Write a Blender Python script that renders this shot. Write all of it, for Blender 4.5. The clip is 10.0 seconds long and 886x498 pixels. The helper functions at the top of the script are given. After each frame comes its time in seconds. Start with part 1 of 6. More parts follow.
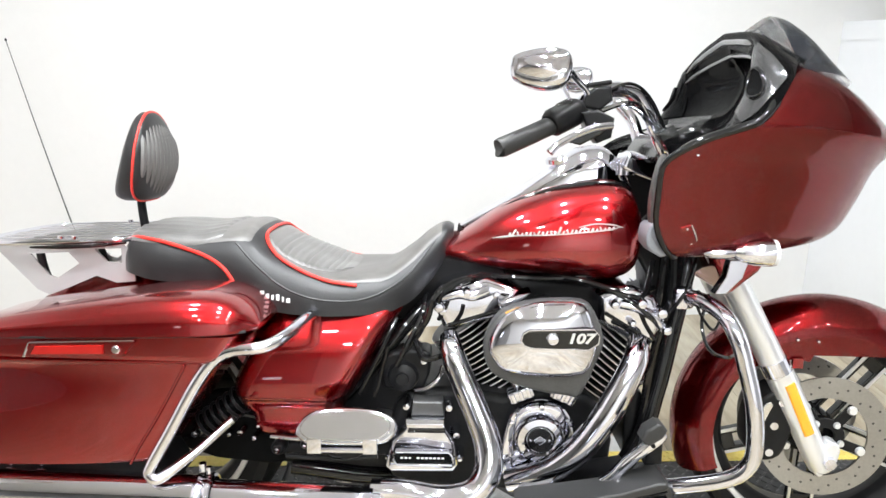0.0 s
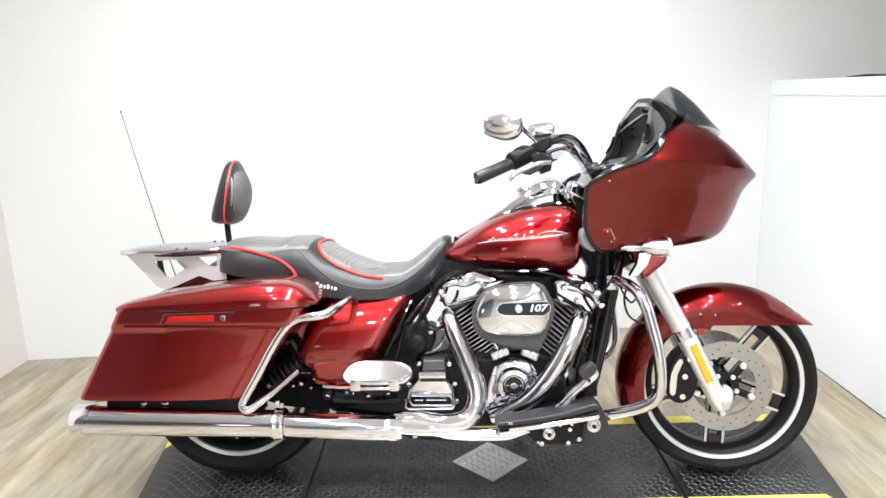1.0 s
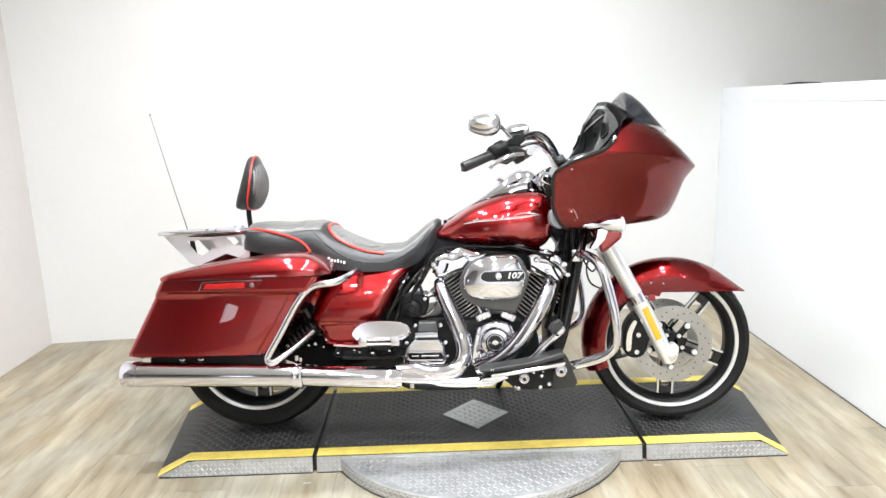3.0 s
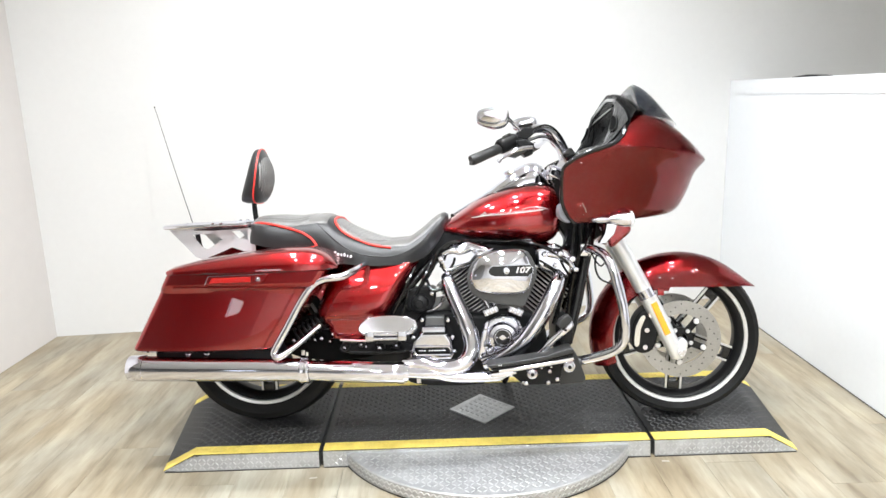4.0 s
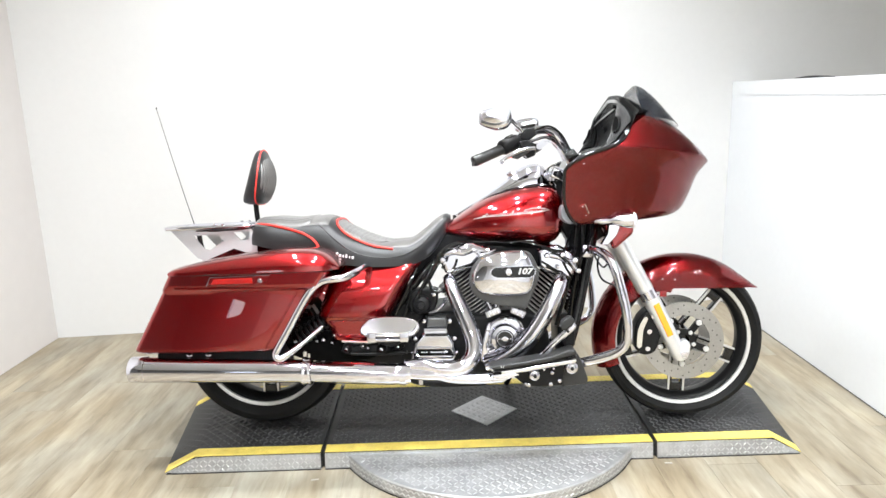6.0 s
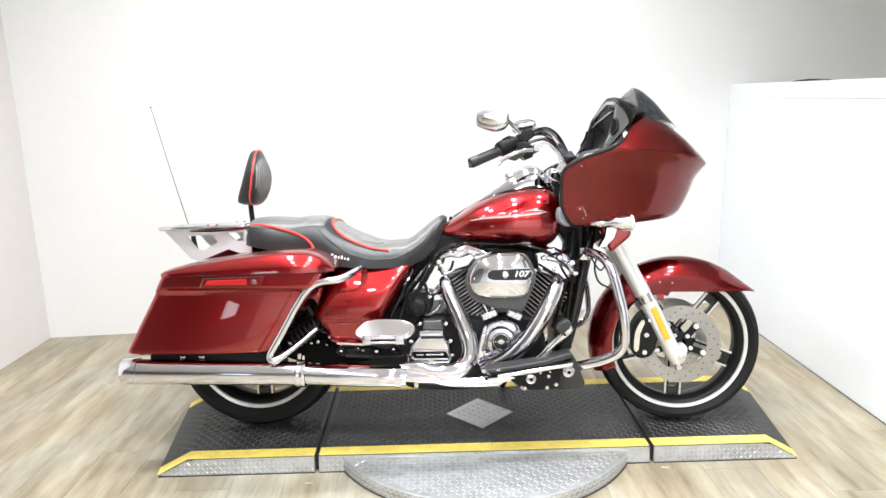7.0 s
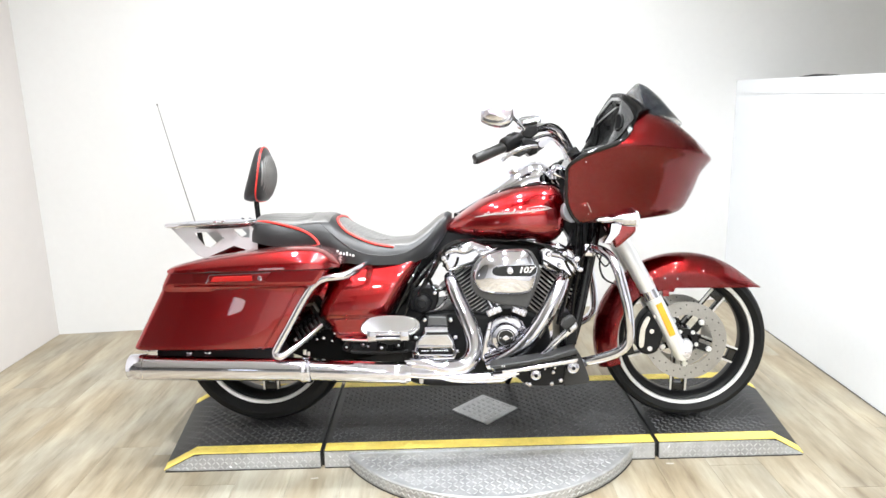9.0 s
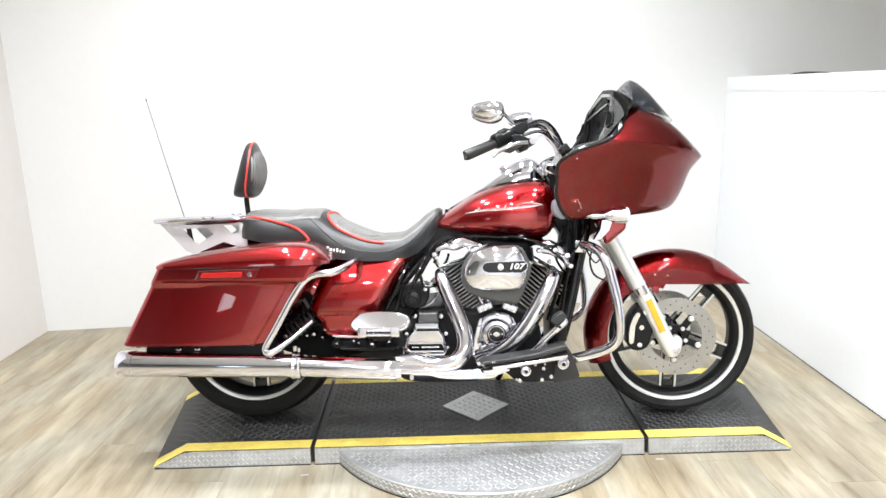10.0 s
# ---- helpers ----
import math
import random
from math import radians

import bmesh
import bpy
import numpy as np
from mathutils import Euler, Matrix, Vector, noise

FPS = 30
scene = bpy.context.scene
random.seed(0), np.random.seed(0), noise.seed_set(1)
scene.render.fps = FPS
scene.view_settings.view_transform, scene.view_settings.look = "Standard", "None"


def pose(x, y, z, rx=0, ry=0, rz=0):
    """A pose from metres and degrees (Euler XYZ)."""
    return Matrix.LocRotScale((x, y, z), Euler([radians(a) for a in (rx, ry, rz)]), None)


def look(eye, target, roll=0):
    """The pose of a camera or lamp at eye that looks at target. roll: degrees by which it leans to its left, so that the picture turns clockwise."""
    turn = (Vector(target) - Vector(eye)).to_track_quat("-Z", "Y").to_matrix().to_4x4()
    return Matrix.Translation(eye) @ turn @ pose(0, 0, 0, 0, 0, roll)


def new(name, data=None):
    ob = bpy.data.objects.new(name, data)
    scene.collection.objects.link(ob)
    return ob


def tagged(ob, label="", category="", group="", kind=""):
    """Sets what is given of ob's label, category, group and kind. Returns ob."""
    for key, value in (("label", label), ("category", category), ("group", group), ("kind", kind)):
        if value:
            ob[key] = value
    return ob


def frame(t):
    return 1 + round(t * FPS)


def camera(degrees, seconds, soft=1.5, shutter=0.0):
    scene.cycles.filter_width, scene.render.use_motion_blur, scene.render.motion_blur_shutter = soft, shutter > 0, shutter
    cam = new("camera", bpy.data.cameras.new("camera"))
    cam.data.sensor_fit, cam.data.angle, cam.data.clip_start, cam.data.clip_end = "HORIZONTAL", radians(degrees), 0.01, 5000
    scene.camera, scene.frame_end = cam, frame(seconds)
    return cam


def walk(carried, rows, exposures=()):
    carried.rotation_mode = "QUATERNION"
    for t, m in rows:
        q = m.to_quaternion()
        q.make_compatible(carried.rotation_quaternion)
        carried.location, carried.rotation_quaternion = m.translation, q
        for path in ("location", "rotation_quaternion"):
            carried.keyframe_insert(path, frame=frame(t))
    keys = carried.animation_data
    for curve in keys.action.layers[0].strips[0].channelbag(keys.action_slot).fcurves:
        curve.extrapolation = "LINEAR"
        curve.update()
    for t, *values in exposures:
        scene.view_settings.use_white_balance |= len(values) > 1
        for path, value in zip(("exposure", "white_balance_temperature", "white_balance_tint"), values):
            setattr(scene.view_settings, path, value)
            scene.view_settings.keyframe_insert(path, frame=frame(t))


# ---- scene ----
cam = camera(65.6, 10.0)
PATH = [
    (0, (0.688, -1.462, 1.259), (0.7, 0.451, 0.675), -0.4),
    (0.2, (0.712, -1.620, 1.238), (0.724, 0.309, 0.709), -0.3),
    (0.3, (0.707, -1.688, 1.263), (0.735, 0.236, 0.720), -1.1),
    (0.5, (0.69, -1.815, 1.272), (0.707, 0.099, 0.694), -2.6),
    (0.7, (0.708, -1.926, 1.281), (0.714, 0.005, 0.762), -2.8),
    (0.8, (0.713, -1.984, 1.279), (0.727, -0.042, 0.798), -2.0),
    (1, (0.718, -2.102, 1.3), (0.698, -0.152, 0.859), -1.6),
    (1.5, (0.724, -2.326, 1.298), (0.695, -0.374, 0.863), -1.9),
    (1.8, (0.712, -2.413, 1.305), (0.710, -0.457, 0.887), -1.4),
    (2, (0.702, -2.458, 1.309), (0.725, -0.502, 0.894), -1.9),
    (2.2, (0.690, -2.493, 1.288), (0.735, -0.538, 0.872), -1.3),
    (2.5, (0.690, -2.512, 1.291), (0.721, -0.56, 0.855), -1.3),
    (2.7, (0.690, -2.511, 1.285), (0.723, -0.555, 0.87), -1.6),
    (4, (0.672, -2.486, 1.287), (0.693, -0.535, 0.848), -1.6),
    (4.5, (0.673, -2.484, 1.286), (0.679, -0.533, 0.848), -2.2),
    (5, (0.673, -2.484, 1.28), (0.688, -0.532, 0.846), -1.9),
    (5.5, (0.67, -2.486, 1.284), (0.684, -0.534, 0.849), -1.8),
    (7, (0.665, -2.462, 1.285), (0.697, -0.51, 0.852), -1.2),
    (7.5, (0.666, -2.459, 1.283), (0.694, -0.507, 0.847), -1.3),
    (8, (0.671, -2.464, 1.281), (0.691, -0.513, 0.838), -1.4),
    (8.5, (0.669, -2.466, 1.282), (0.697, -0.515, 0.842), -1.3),
    (9, (0.673, -2.467, 1.282), (0.684, -0.516, 0.842), -1.4),
    (9.5, (0.678, -2.464, 1.283), (0.704, -0.516, 0.832), -1.3),
    (10, (0.678, -2.465, 1.28), (0.712, -0.516, 0.83), -1.2),
]
walk(cam, [(t, look(eye, target, roll)) for t, eye, target, roll in PATH],
     exposures=[(0.0, 0.08), (0.5, 0.12), (1.0, 0.15), (2.0, 0.15), (2.7, 0.13), (5.7, 0.12), (7.0, 0.19), (10.0, 0.2)])

# ---- world, lamps, exposure ----
world = bpy.data.worlds.new("world")
scene.world = world
world.use_nodes = True
wt = world.node_tree
sky = wt.nodes.new("ShaderNodeTexSky")
sky.sky_type = "NISHITA"
sky.sun_disc = False
sky.sun_elevation, sky.sun_rotation = radians(38), radians(200)
wt.links.new(sky.outputs[0], wt.nodes["Background"].inputs[0])
wt.nodes["Background"].inputs[1].default_value = 0.12

CEIL = 3.0
LAMP_WATTS = {-6.0: 40.0, -4.4: 38.0, -2.4: 25.0, -0.8: 24.5, 0.1: 28.5}
# the -6.0 row and the x 3.0 pair are added to brighten unseen walls
LAMP_PLACES = [(x, y) for x in (-0.25, 0.75, 1.70) for y in LAMP_WATTS if x > 0 or y > -5] + [(3.0, -6.0), (3.0, -4.4)]
LAMP_SHARE = {(-0.25, -4.4): 0.9, (-0.25, -2.4): 1.08, (-0.25, -0.8): 0.82, (-0.25, 0.1): 0.76, (1.70, -2.4): 0.95, (1.70, -0.8): 0.86, (1.70, 0.1): 0.80}  # some are dimmer


def disc_lamp(x, y, z, size, watts):
    data = bpy.data.lights.new("downlight", "AREA")
    data.shape, data.size, data.energy = "DISK", size, watts
    data.spread = radians(152)
    data.color = (0.935, 0.97, 1.0)
    ob = new("downlight", data)
    ob.matrix_world = pose(x, y, z)
    return ob


for lx, ly in LAMP_PLACES:
    disc_lamp(lx, ly, CEIL - 0.035, 0.17, LAMP_WATTS[ly] * LAMP_SHARE.get((lx, ly), 1.0))

# daylight that enters by the shop window behind the camera
day = bpy.data.lights.new("window_daylight", "AREA")
day.shape, day.size, day.size_y, day.energy, day.color = "RECTANGLE", 0.48, 0.46, 1.9, (0.80, 0.86, 1.0)
new("window_daylight", day).matrix_world = look((-2.25, -6.9, 1.35), (-1.6, 0.0, 1.2))


# ---- materials ----
def mat_base(name):
    m = bpy.data.materials.new(name)
    m.use_nodes = True
    return m, m.node_tree, m.node_tree.nodes["Principled BSDF"]


def coords(nt, scale=(1, 1, 1)):
    tc = nt.nodes.new("ShaderNodeTexCoord")
    mp = nt.nodes.new("ShaderNodeMapping")
    mp.inputs["Scale"].default_value = scale
    nt.links.new(tc.outputs["Object"], mp.inputs["Vector"])
    return mp.outputs["Vector"]


def noise_tex(nt, vec, scale, detail=4.0, rough=0.55):
    n = nt.nodes.new("ShaderNodeTexNoise")
    n.inputs["Scale"].default_value, n.inputs["Detail"].default_value, n.inputs["Roughness"].default_value = scale, detail, rough
    nt.links.new(vec, n.inputs["Vector"])
    return n.outputs["Fac"]


def ramp(nt, fac, stops):
    r = nt.nodes.new("ShaderNodeValToRGB")
    els = r.color_ramp.elements
    while len(els) < len(stops):
        els.new(0.5)
    for e, (p, c) in zip(els, stops):
        e.position, e.color = p, (*c, 1)
    nt.links.new(fac, r.inputs[0])
    return r.outputs[0]


def span(nt, fac, lo, hi):
    r = nt.nodes.new("ShaderNodeMapRange")
    r.inputs["To Min"].default_value, r.inputs["To Max"].default_value = lo, hi
    nt.links.new(fac, r.inputs["Value"])
    return r.outputs[0]


def bump(nt, bsdf, height, strength, dist):
    b = nt.nodes.new("ShaderNodeBump")
    b.inputs["Strength"].default_value, b.inputs["Distance"].default_value = strength, dist
    nt.links.new(height, b.inputs["Height"])
    nt.links.new(b.outputs[0], bsdf.inputs["Normal"])


def simple(name, color, rough, metal=0.0, grain=0.12, scale=60.0, coat=0.0, relief=0.0, dist=0.001, spec=0.5):
    """A surface with fine variation of tone and gloss at two scales."""
    m, nt, b = mat_base(name)
    vec = coords(nt)
    fine, broad = noise_tex(nt, vec, scale, 5), noise_tex(nt, vec, scale / 12, 2)
    mix = nt.nodes.new("ShaderNodeMath")
    mix.operation = "MULTIPLY_ADD"
    mix.inputs[1].default_value = 0.5
    nt.links.new(fine, mix.inputs[0])
    half = nt.nodes.new("ShaderNodeMath")
    half.operation = "MULTIPLY"
    half.inputs[1].default_value = 0.5
    nt.links.new(broad, half.inputs[0])
    nt.links.new(half.outputs[0], mix.inputs[2])
    lo = tuple(max(0.0, c * (1 - grain)) for c in color)
    hi = tuple(min(1.0, c * (1 + grain)) for c in color)
    nt.links.new(ramp(nt, mix.outputs[0], [(0.3, lo), (0.7, hi)]), b.inputs["Base Color"])
    nt.links.new(span(nt, mix.outputs[0], max(0.0, rough * 0.75), min(1.0, rough * 1.25)), b.inputs["Roughness"])
    b.inputs["Metallic"].default_value = metal
    b.inputs["Specular IOR Level"].default_value = spec
    b.inputs["Coat Weight"].default_value = coat
    b.inputs["Coat Roughness"].default_value = 0.03
    if relief:
        bump(nt, b, fine, relief, dist)
    return m


def red_paint():
    m, nt, b = mat_base("red_metallic_paint")
    vec = coords(nt)
    flake = noise_tex(nt, vec, 900, 2)
    broad = noise_tex(nt, vec, 3, 2)
    nt.links.new(ramp(nt, flake, [(0.3, (0.23, 0.0018, 0.004)), (0.7, (0.41, 0.004, 0.0085))]), b.inputs["Base Color"])
    nt.links.new(span(nt, broad, 0.23, 0.29), b.inputs["Roughness"])
    b.inputs["Metallic"].default_value = 0.92
    b.inputs["Coat Weight"].default_value = 1.0
    b.inputs["Coat Roughness"].default_value = 0.02
    b.inputs["Coat IOR"].default_value = 1.75
    return m


RED = red_paint()
CHROME = simple("chrome", (0.78, 0.785, 0.86), 0.05, 1.0, 0.03, 20)
CAST = simple("silver_fork_metal", (0.83, 0.835, 0.845), 0.30, 0.62, 0.01, 14)
ALU = simple("machined_aluminium", (0.80, 0.80, 0.80), 0.18, 1.0, 0.06, 200)
RIMLIP = simple("machined_rim_lip", (0.70, 0.70, 0.70), 0.3, 0.6, 0.04, 200)
PIANO = simple("piano_black_panel", (0.006, 0.006, 0.0065), 0.10, 0.0, 0.2, 60, spec=0.14)
GREYPL = simple("grey_plastic", (0.27, 0.28, 0.31), 0.42, 0.0, 0.12, 120)
POLISH = simple("polished_plate", (0.84, 0.85, 0.86), 0.24, 0.6, 0.03, 60)
# black gloss with the white room's reflection put into its colour
GLEAM = simple("gleam_grey_panel", (0.20, 0.20, 0.205), 0.12, 0.7, 0.15, 40, coat=0.6)
BLACK = simple("gloss_black_paint", (0.006, 0.006, 0.0065), 0.09, 0.0, 0.2, 60)
SATIN = simple("satin_black_paint", (0.010, 0.010, 0.0105), 0.34, 0.0, 0.25, 90, relief=0.15, spec=0.18)
WRINKLE = simple("wrinkle_black_engine", (0.011, 0.011, 0.0115), 0.42, 0.0, 0.3, 300, relief=0.3, spec=0.18)
GREYBLK = simple("grey_powder_coat", (0.075, 0.075, 0.075), 0.4, 0.2, 0.2, 200, relief=0.15)
RUBBER = simple("tyre_rubber", (0.010, 0.010, 0.010), 0.6, 0.0, 0.3, 120, relief=0.35, spec=0.2)
GRIPRUB = simple("grip_rubber", (0.022, 0.022, 0.022), 0.45, 0.0, 0.25, 200, relief=0.3)
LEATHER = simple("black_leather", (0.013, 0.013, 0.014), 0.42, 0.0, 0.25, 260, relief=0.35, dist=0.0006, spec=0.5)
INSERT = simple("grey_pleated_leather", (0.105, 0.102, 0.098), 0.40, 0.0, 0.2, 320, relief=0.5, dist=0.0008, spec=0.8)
for worn, amount in ((LEATHER, 0.05), (INSERT, 0.25)):
    skin = worn.node_tree.nodes["Principled BSDF"]
    skin.inputs["Sheen Weight"].default_value, skin.inputs["Sheen Roughness"].default_value = amount, 0.35
# wear and ceiling light on the black leather, both put into this grey
TOPSKIN = simple("worn_lit_seat_top", (0.115, 0.110, 0.105), 0.42, 0.0, 0.45, 30, relief=0.25, dist=0.0006, spec=0.7)
PIPING = simple("red_piping", (0.72, 0.035, 0.025), 0.35, 0.0, 0.1, 200)
ROTOR = simple("ground_disc_steel", (0.43, 0.425, 0.42), 0.30, 1.0, 0.12, 150)
WHITE = simple("white_print", (0.85, 0.85, 0.85), 0.5, 0.0, 0.04, 100)
AMBER = simple("amber_reflector", (0.95, 0.40, 0.015), 0.15, 0.0, 0.1, 300, coat=1.0, relief=0.3)
REDLENS = simple("red_lens", (0.40, 0.010, 0.008), 0.12, 0.0, 0.2, 260, coat=1.0, relief=0.4)
MIRROR = simple("mirror_glass", (0.9, 0.9, 0.9), 0.015, 1.0, 0.01, 10)
YELLOW = simple("yellow_safety_paint", (0.78, 0.62, 0.14), 0.5, 0.0, 0.2, 24, relief=0.3)
PLATE = simple("dark_tread_plate", (0.028, 0.028, 0.029), 0.44, 0.35, 0.6, 40, relief=0.2)
LUG = simple("worn_tread_lugs", (0.105, 0.105, 0.107), 0.45, 0.6, 0.45, 30)
BRIGHT = simple("bright_tread_plate", (0.45, 0.455, 0.46), 0.42, 0.65, 0.34, 26, relief=0.15)
BRIGHTLUG = simple("bright_tread_lugs", (0.58, 0.585, 0.59), 0.34, 0.7, 0.15, 40)
WALL = simple("white_wall_paint", (0.70, 0.70, 0.695), 0.6, 0.0, 0.02, 30, relief=0.05)
WARM = simple("warm_white_paint", (0.63, 0.60, 0.58), 0.6, 0.0, 0.03, 12, relief=0.05)
# dark colour of unseen walls, standing in for a dimmer room in reflections
SHADE = simple("dim_room_grey", (0.31, 0.31, 0.315), 0.7, 0.0, 0.15, 6)
# whiter copy of WALL: the partition's stronger light is put into the colour
LITWHITE = simple("lit_white_paint", (0.775, 0.795, 0.82), 0.5, 0.0, 0.02, 30, relief=0.05)
CEILING = simple("ceiling_paint", (0.86, 0.88, 0.90), 0.7, 0.0, 0.03, 20)
TAPE = simple("aged_tape", (0.44, 0.41, 0.35), 0.6, 0.0, 0.2, 60)
RECESS = simple("deep_black_mesh", (0.004, 0.004, 0.004), 0.8, 0.0, 0.2, 80, spec=0.05)
DARKGAP = simple("black_seal", (0.012, 0.012, 0.012), 0.6, 0.0, 0.2, 80)
CREAM = simple("cream_casing", (0.62, 0.60, 0.52), 0.45, 0.0, 0.08, 60)


def glass_mat(name, color, rough, trans):
    m, nt, b = mat_base(name)
    b.inputs["Base Color"].default_value = (*color, 1)
    b.inputs["Roughness"].default_value = rough
    b.inputs["Transmission Weight"].default_value = trans
    b.inputs["IOR"].default_value = 1.45
    return m


SHIELD = glass_mat("smoked_shield", (0.13, 0.15, 0.19), 0.03, 0.92)
# bluish white holds the glare on the turn signal lens
LENS = simple("glare_white_lens", (0.80, 0.81, 0.84), 0.12, 0.0, 0.05, 200, coat=1.0)


def oak_planks():
    m, nt, b = mat_base("worn_oak_print_plank")
    geo = nt.nodes.new("ShaderNodeNewGeometry")
    info = nt.nodes.new("ShaderNodeObjectInfo")
    shift = nt.nodes.new("ShaderNodeVectorMath")
    shift.operation = "MULTIPLY_ADD"
    nt.links.new(info.outputs["Random"], shift.inputs[0])
    shift.inputs[1].default_value = (0.10, 0.35, 0.0)
    nt.links.new(geo.outputs["Position"], shift.inputs[2])

    def stretched(sx, sy, scale, detail, rough):
        mp = nt.nodes.new("ShaderNodeMapping")
        mp.inputs["Scale"].default_value = (sx, sy, 1.0)
        nt.links.new(shift.outputs[0], mp.inputs["Vector"])
        return noise_tex(nt, mp.outputs[0], scale, detail, rough)

    def blend(kind, fac, c1, c2):
        mx = nt.nodes.new("ShaderNodeMix")
        mx.data_type, mx.blend_type = "RGBA", kind
        mx.inputs[0].default_value = fac
        nt.links.new(c1, mx.inputs[6])
        nt.links.new(c2, mx.inputs[7])
        return mx.outputs[2]

    grain = stretched(30.0, 2.2, 2.2, 7, 0.62)
    tone = stretched(5.0, 1.2, 1.6, 4, 0.6)
    streak = stretched(16.0, 1.7, 1.5, 5, 0.65)
    hue = stretched(3.0, 1.6, 1.1, 2, 0.5)
    c = ramp(nt, tone, [(0.30, (0.206, 0.172, 0.122)), (0.48, (0.288, 0.255, 0.194)), (0.66, (0.378, 0.348, 0.280))])
    c = blend("MULTIPLY", 0.80, c, ramp(nt, streak, [(0.30, (0.58, 0.54, 0.48)), (0.46, (0.97, 0.96, 0.94)), (0.70, (1.10, 1.10, 1.10))]))
    c = blend("MULTIPLY", 0.80, c, ramp(nt, hue, [(0.35, (1.06, 0.98, 0.86)), (0.65, (0.96, 0.99, 1.02))]))
    c = blend("MULTIPLY", 0.55, c, ramp(nt, grain, [(0.30, (0.80, 0.78, 0.75)), (0.65, (1.08, 1.08, 1.08))]))
    each = nt.nodes.new("ShaderNodeHueSaturation")
    nt.links.new(span(nt, info.outputs["Random"], 0.975, 1.025), each.inputs["Value"])
    nt.links.new(c, each.inputs["Color"])
    nt.links.new(each.outputs[0], b.inputs["Base Color"])
    nt.links.new(span(nt, streak, 0.34, 0.55), b.inputs["Roughness"])
    bump(nt, b, grain, 0.10, 0.001)
    return m


OAK = oak_planks()


# ---- mesh tools ----
def hermite(xs, ys, x):
    """A smooth curve through a short table."""
    xs, ys = np.asarray(xs, float), np.asarray(ys, float)
    x = min(max(x, xs[0]), xs[-1])
    i = min(max(int(np.searchsorted(xs, x) - 1), 0), len(xs) - 2)
    h = xs[i + 1] - xs[i]
    d = np.diff(ys) / np.diff(xs)

    def slope(k):
        if k == 0:
            return d[0]
        if k == len(xs) - 1:
            return d[-1]
        return 0.0 if d[k - 1] * d[k] <= 0 else 2 * d[k - 1] * d[k] / (d[k - 1] + d[k])

    s = (x - xs[i]) / h
    a, b2, c, e = 2 * s**3 - 3 * s**2 + 1, s**3 - 2 * s**2 + s, -2 * s**3 + 3 * s**2, s**3 - s**2
    return a * ys[i] + b2 * h * slope(i) + c * ys[i + 1] + e * h * slope(i + 1)


def curve(points, n=8, closed=False):
    """Catmull-Rom through points; returns Vectors."""
    p = [Vector(q) for q in points]
    m = len(p)
    out = []
    for i in range(m if closed else m - 1):
        if closed:
            a, b, c, d = p[(i - 1) % m], p[i], p[(i + 1) % m], p[(i + 2) % m]
        else:
            b, c = p[i], p[i + 1]
            a = p[i - 1] if i else b * 2 - c
            d = p[i + 2] if i + 2 < m else c * 2 - b
        for k in range(n):
            t = k / n
            out.append(0.5 * ((2 * b) + (c - a) * t + (2 * a - 5 * b + 4 * c - d) * t * t + (3 * b - a - 3 * c + d) * t**3))
    if not closed:
        out.append(p[-1])
    return out


def loft(rings, closed=True, cap=True, bm=None):
    bm = bm or bmesh.new()
    rows = [[bm.verts.new(v) for v in r] for r in rings]
    n = len(rows[0])
    for a, b in zip(rows, rows[1:]):
        for k in range(n if closed else n - 1):
            q = [a[k], a[(k + 1) % n], b[(k + 1) % n], b[k]]
            bm.faces.new(q)
    if cap and closed:
        bm.faces.new(rows[0][::-1])
        bm.faces.new(rows[-1])
    return bm


def tube(points, r, n=10, smooth=6, bm=None, closed=False):
    """A round bar along a path; r is one radius or one for each point."""
    path = curve(points, smooth, closed) if smooth > 1 else [Vector(p) for p in points]
    m = len(path)
    if not isinstance(r, (int, float)):
        keys = [i / (len(r) - 1) for i in range(len(r))]
        rad = [float(np.interp(i / (m - 1), keys, r)) for i in range(m)]
    else:
        rad = [r] * m
    rings, up = [], None
    for i, p in enumerate(path):
        if closed:
            d = path[(i + 1) % m] - path[i - 1]
        else:
            d = path[min(i + 1, m - 1)] - path[max(i - 1, 0)]
        d.normalize()
        if up is None:
            up = Vector((0, 0, 1)) if abs(d.z) < 0.9 else Vector((1, 0, 0))
        up = (up - d * up.dot(d)).normalized()
        side = d.cross(up)
        rings.append([p + (up * math.cos(2 * math.pi * k / n) + side * math.sin(2 * math.pi * k / n)) * rad[i] for k in range(n)])
    if closed:
        rings.append(rings[0])
    return loft(rings, True, not closed, bm)


def revolve(profile, centre=(0, 0, 0), axis="y", n=40, bm=None, closed=False):
    """Turns (radius, along) pairs about an axis."""
    cx, cy, cz = centre
    rings = []
    pts = list(profile) + ([profile[0]] if closed else [])
    for r, a in pts:
        ring = []
        for k in range(n):
            c, s = r * math.cos(2 * math.pi * k / n), r * math.sin(2 * math.pi * k / n)
            ring.append({"y": (cx + c, cy + a, cz + s), "x": (cx + a, cy + c, cz + s), "z": (cx + c, cy + s, cz + a)}[axis])
        rings.append(ring)
    return loft(rings, True, not closed, bm)


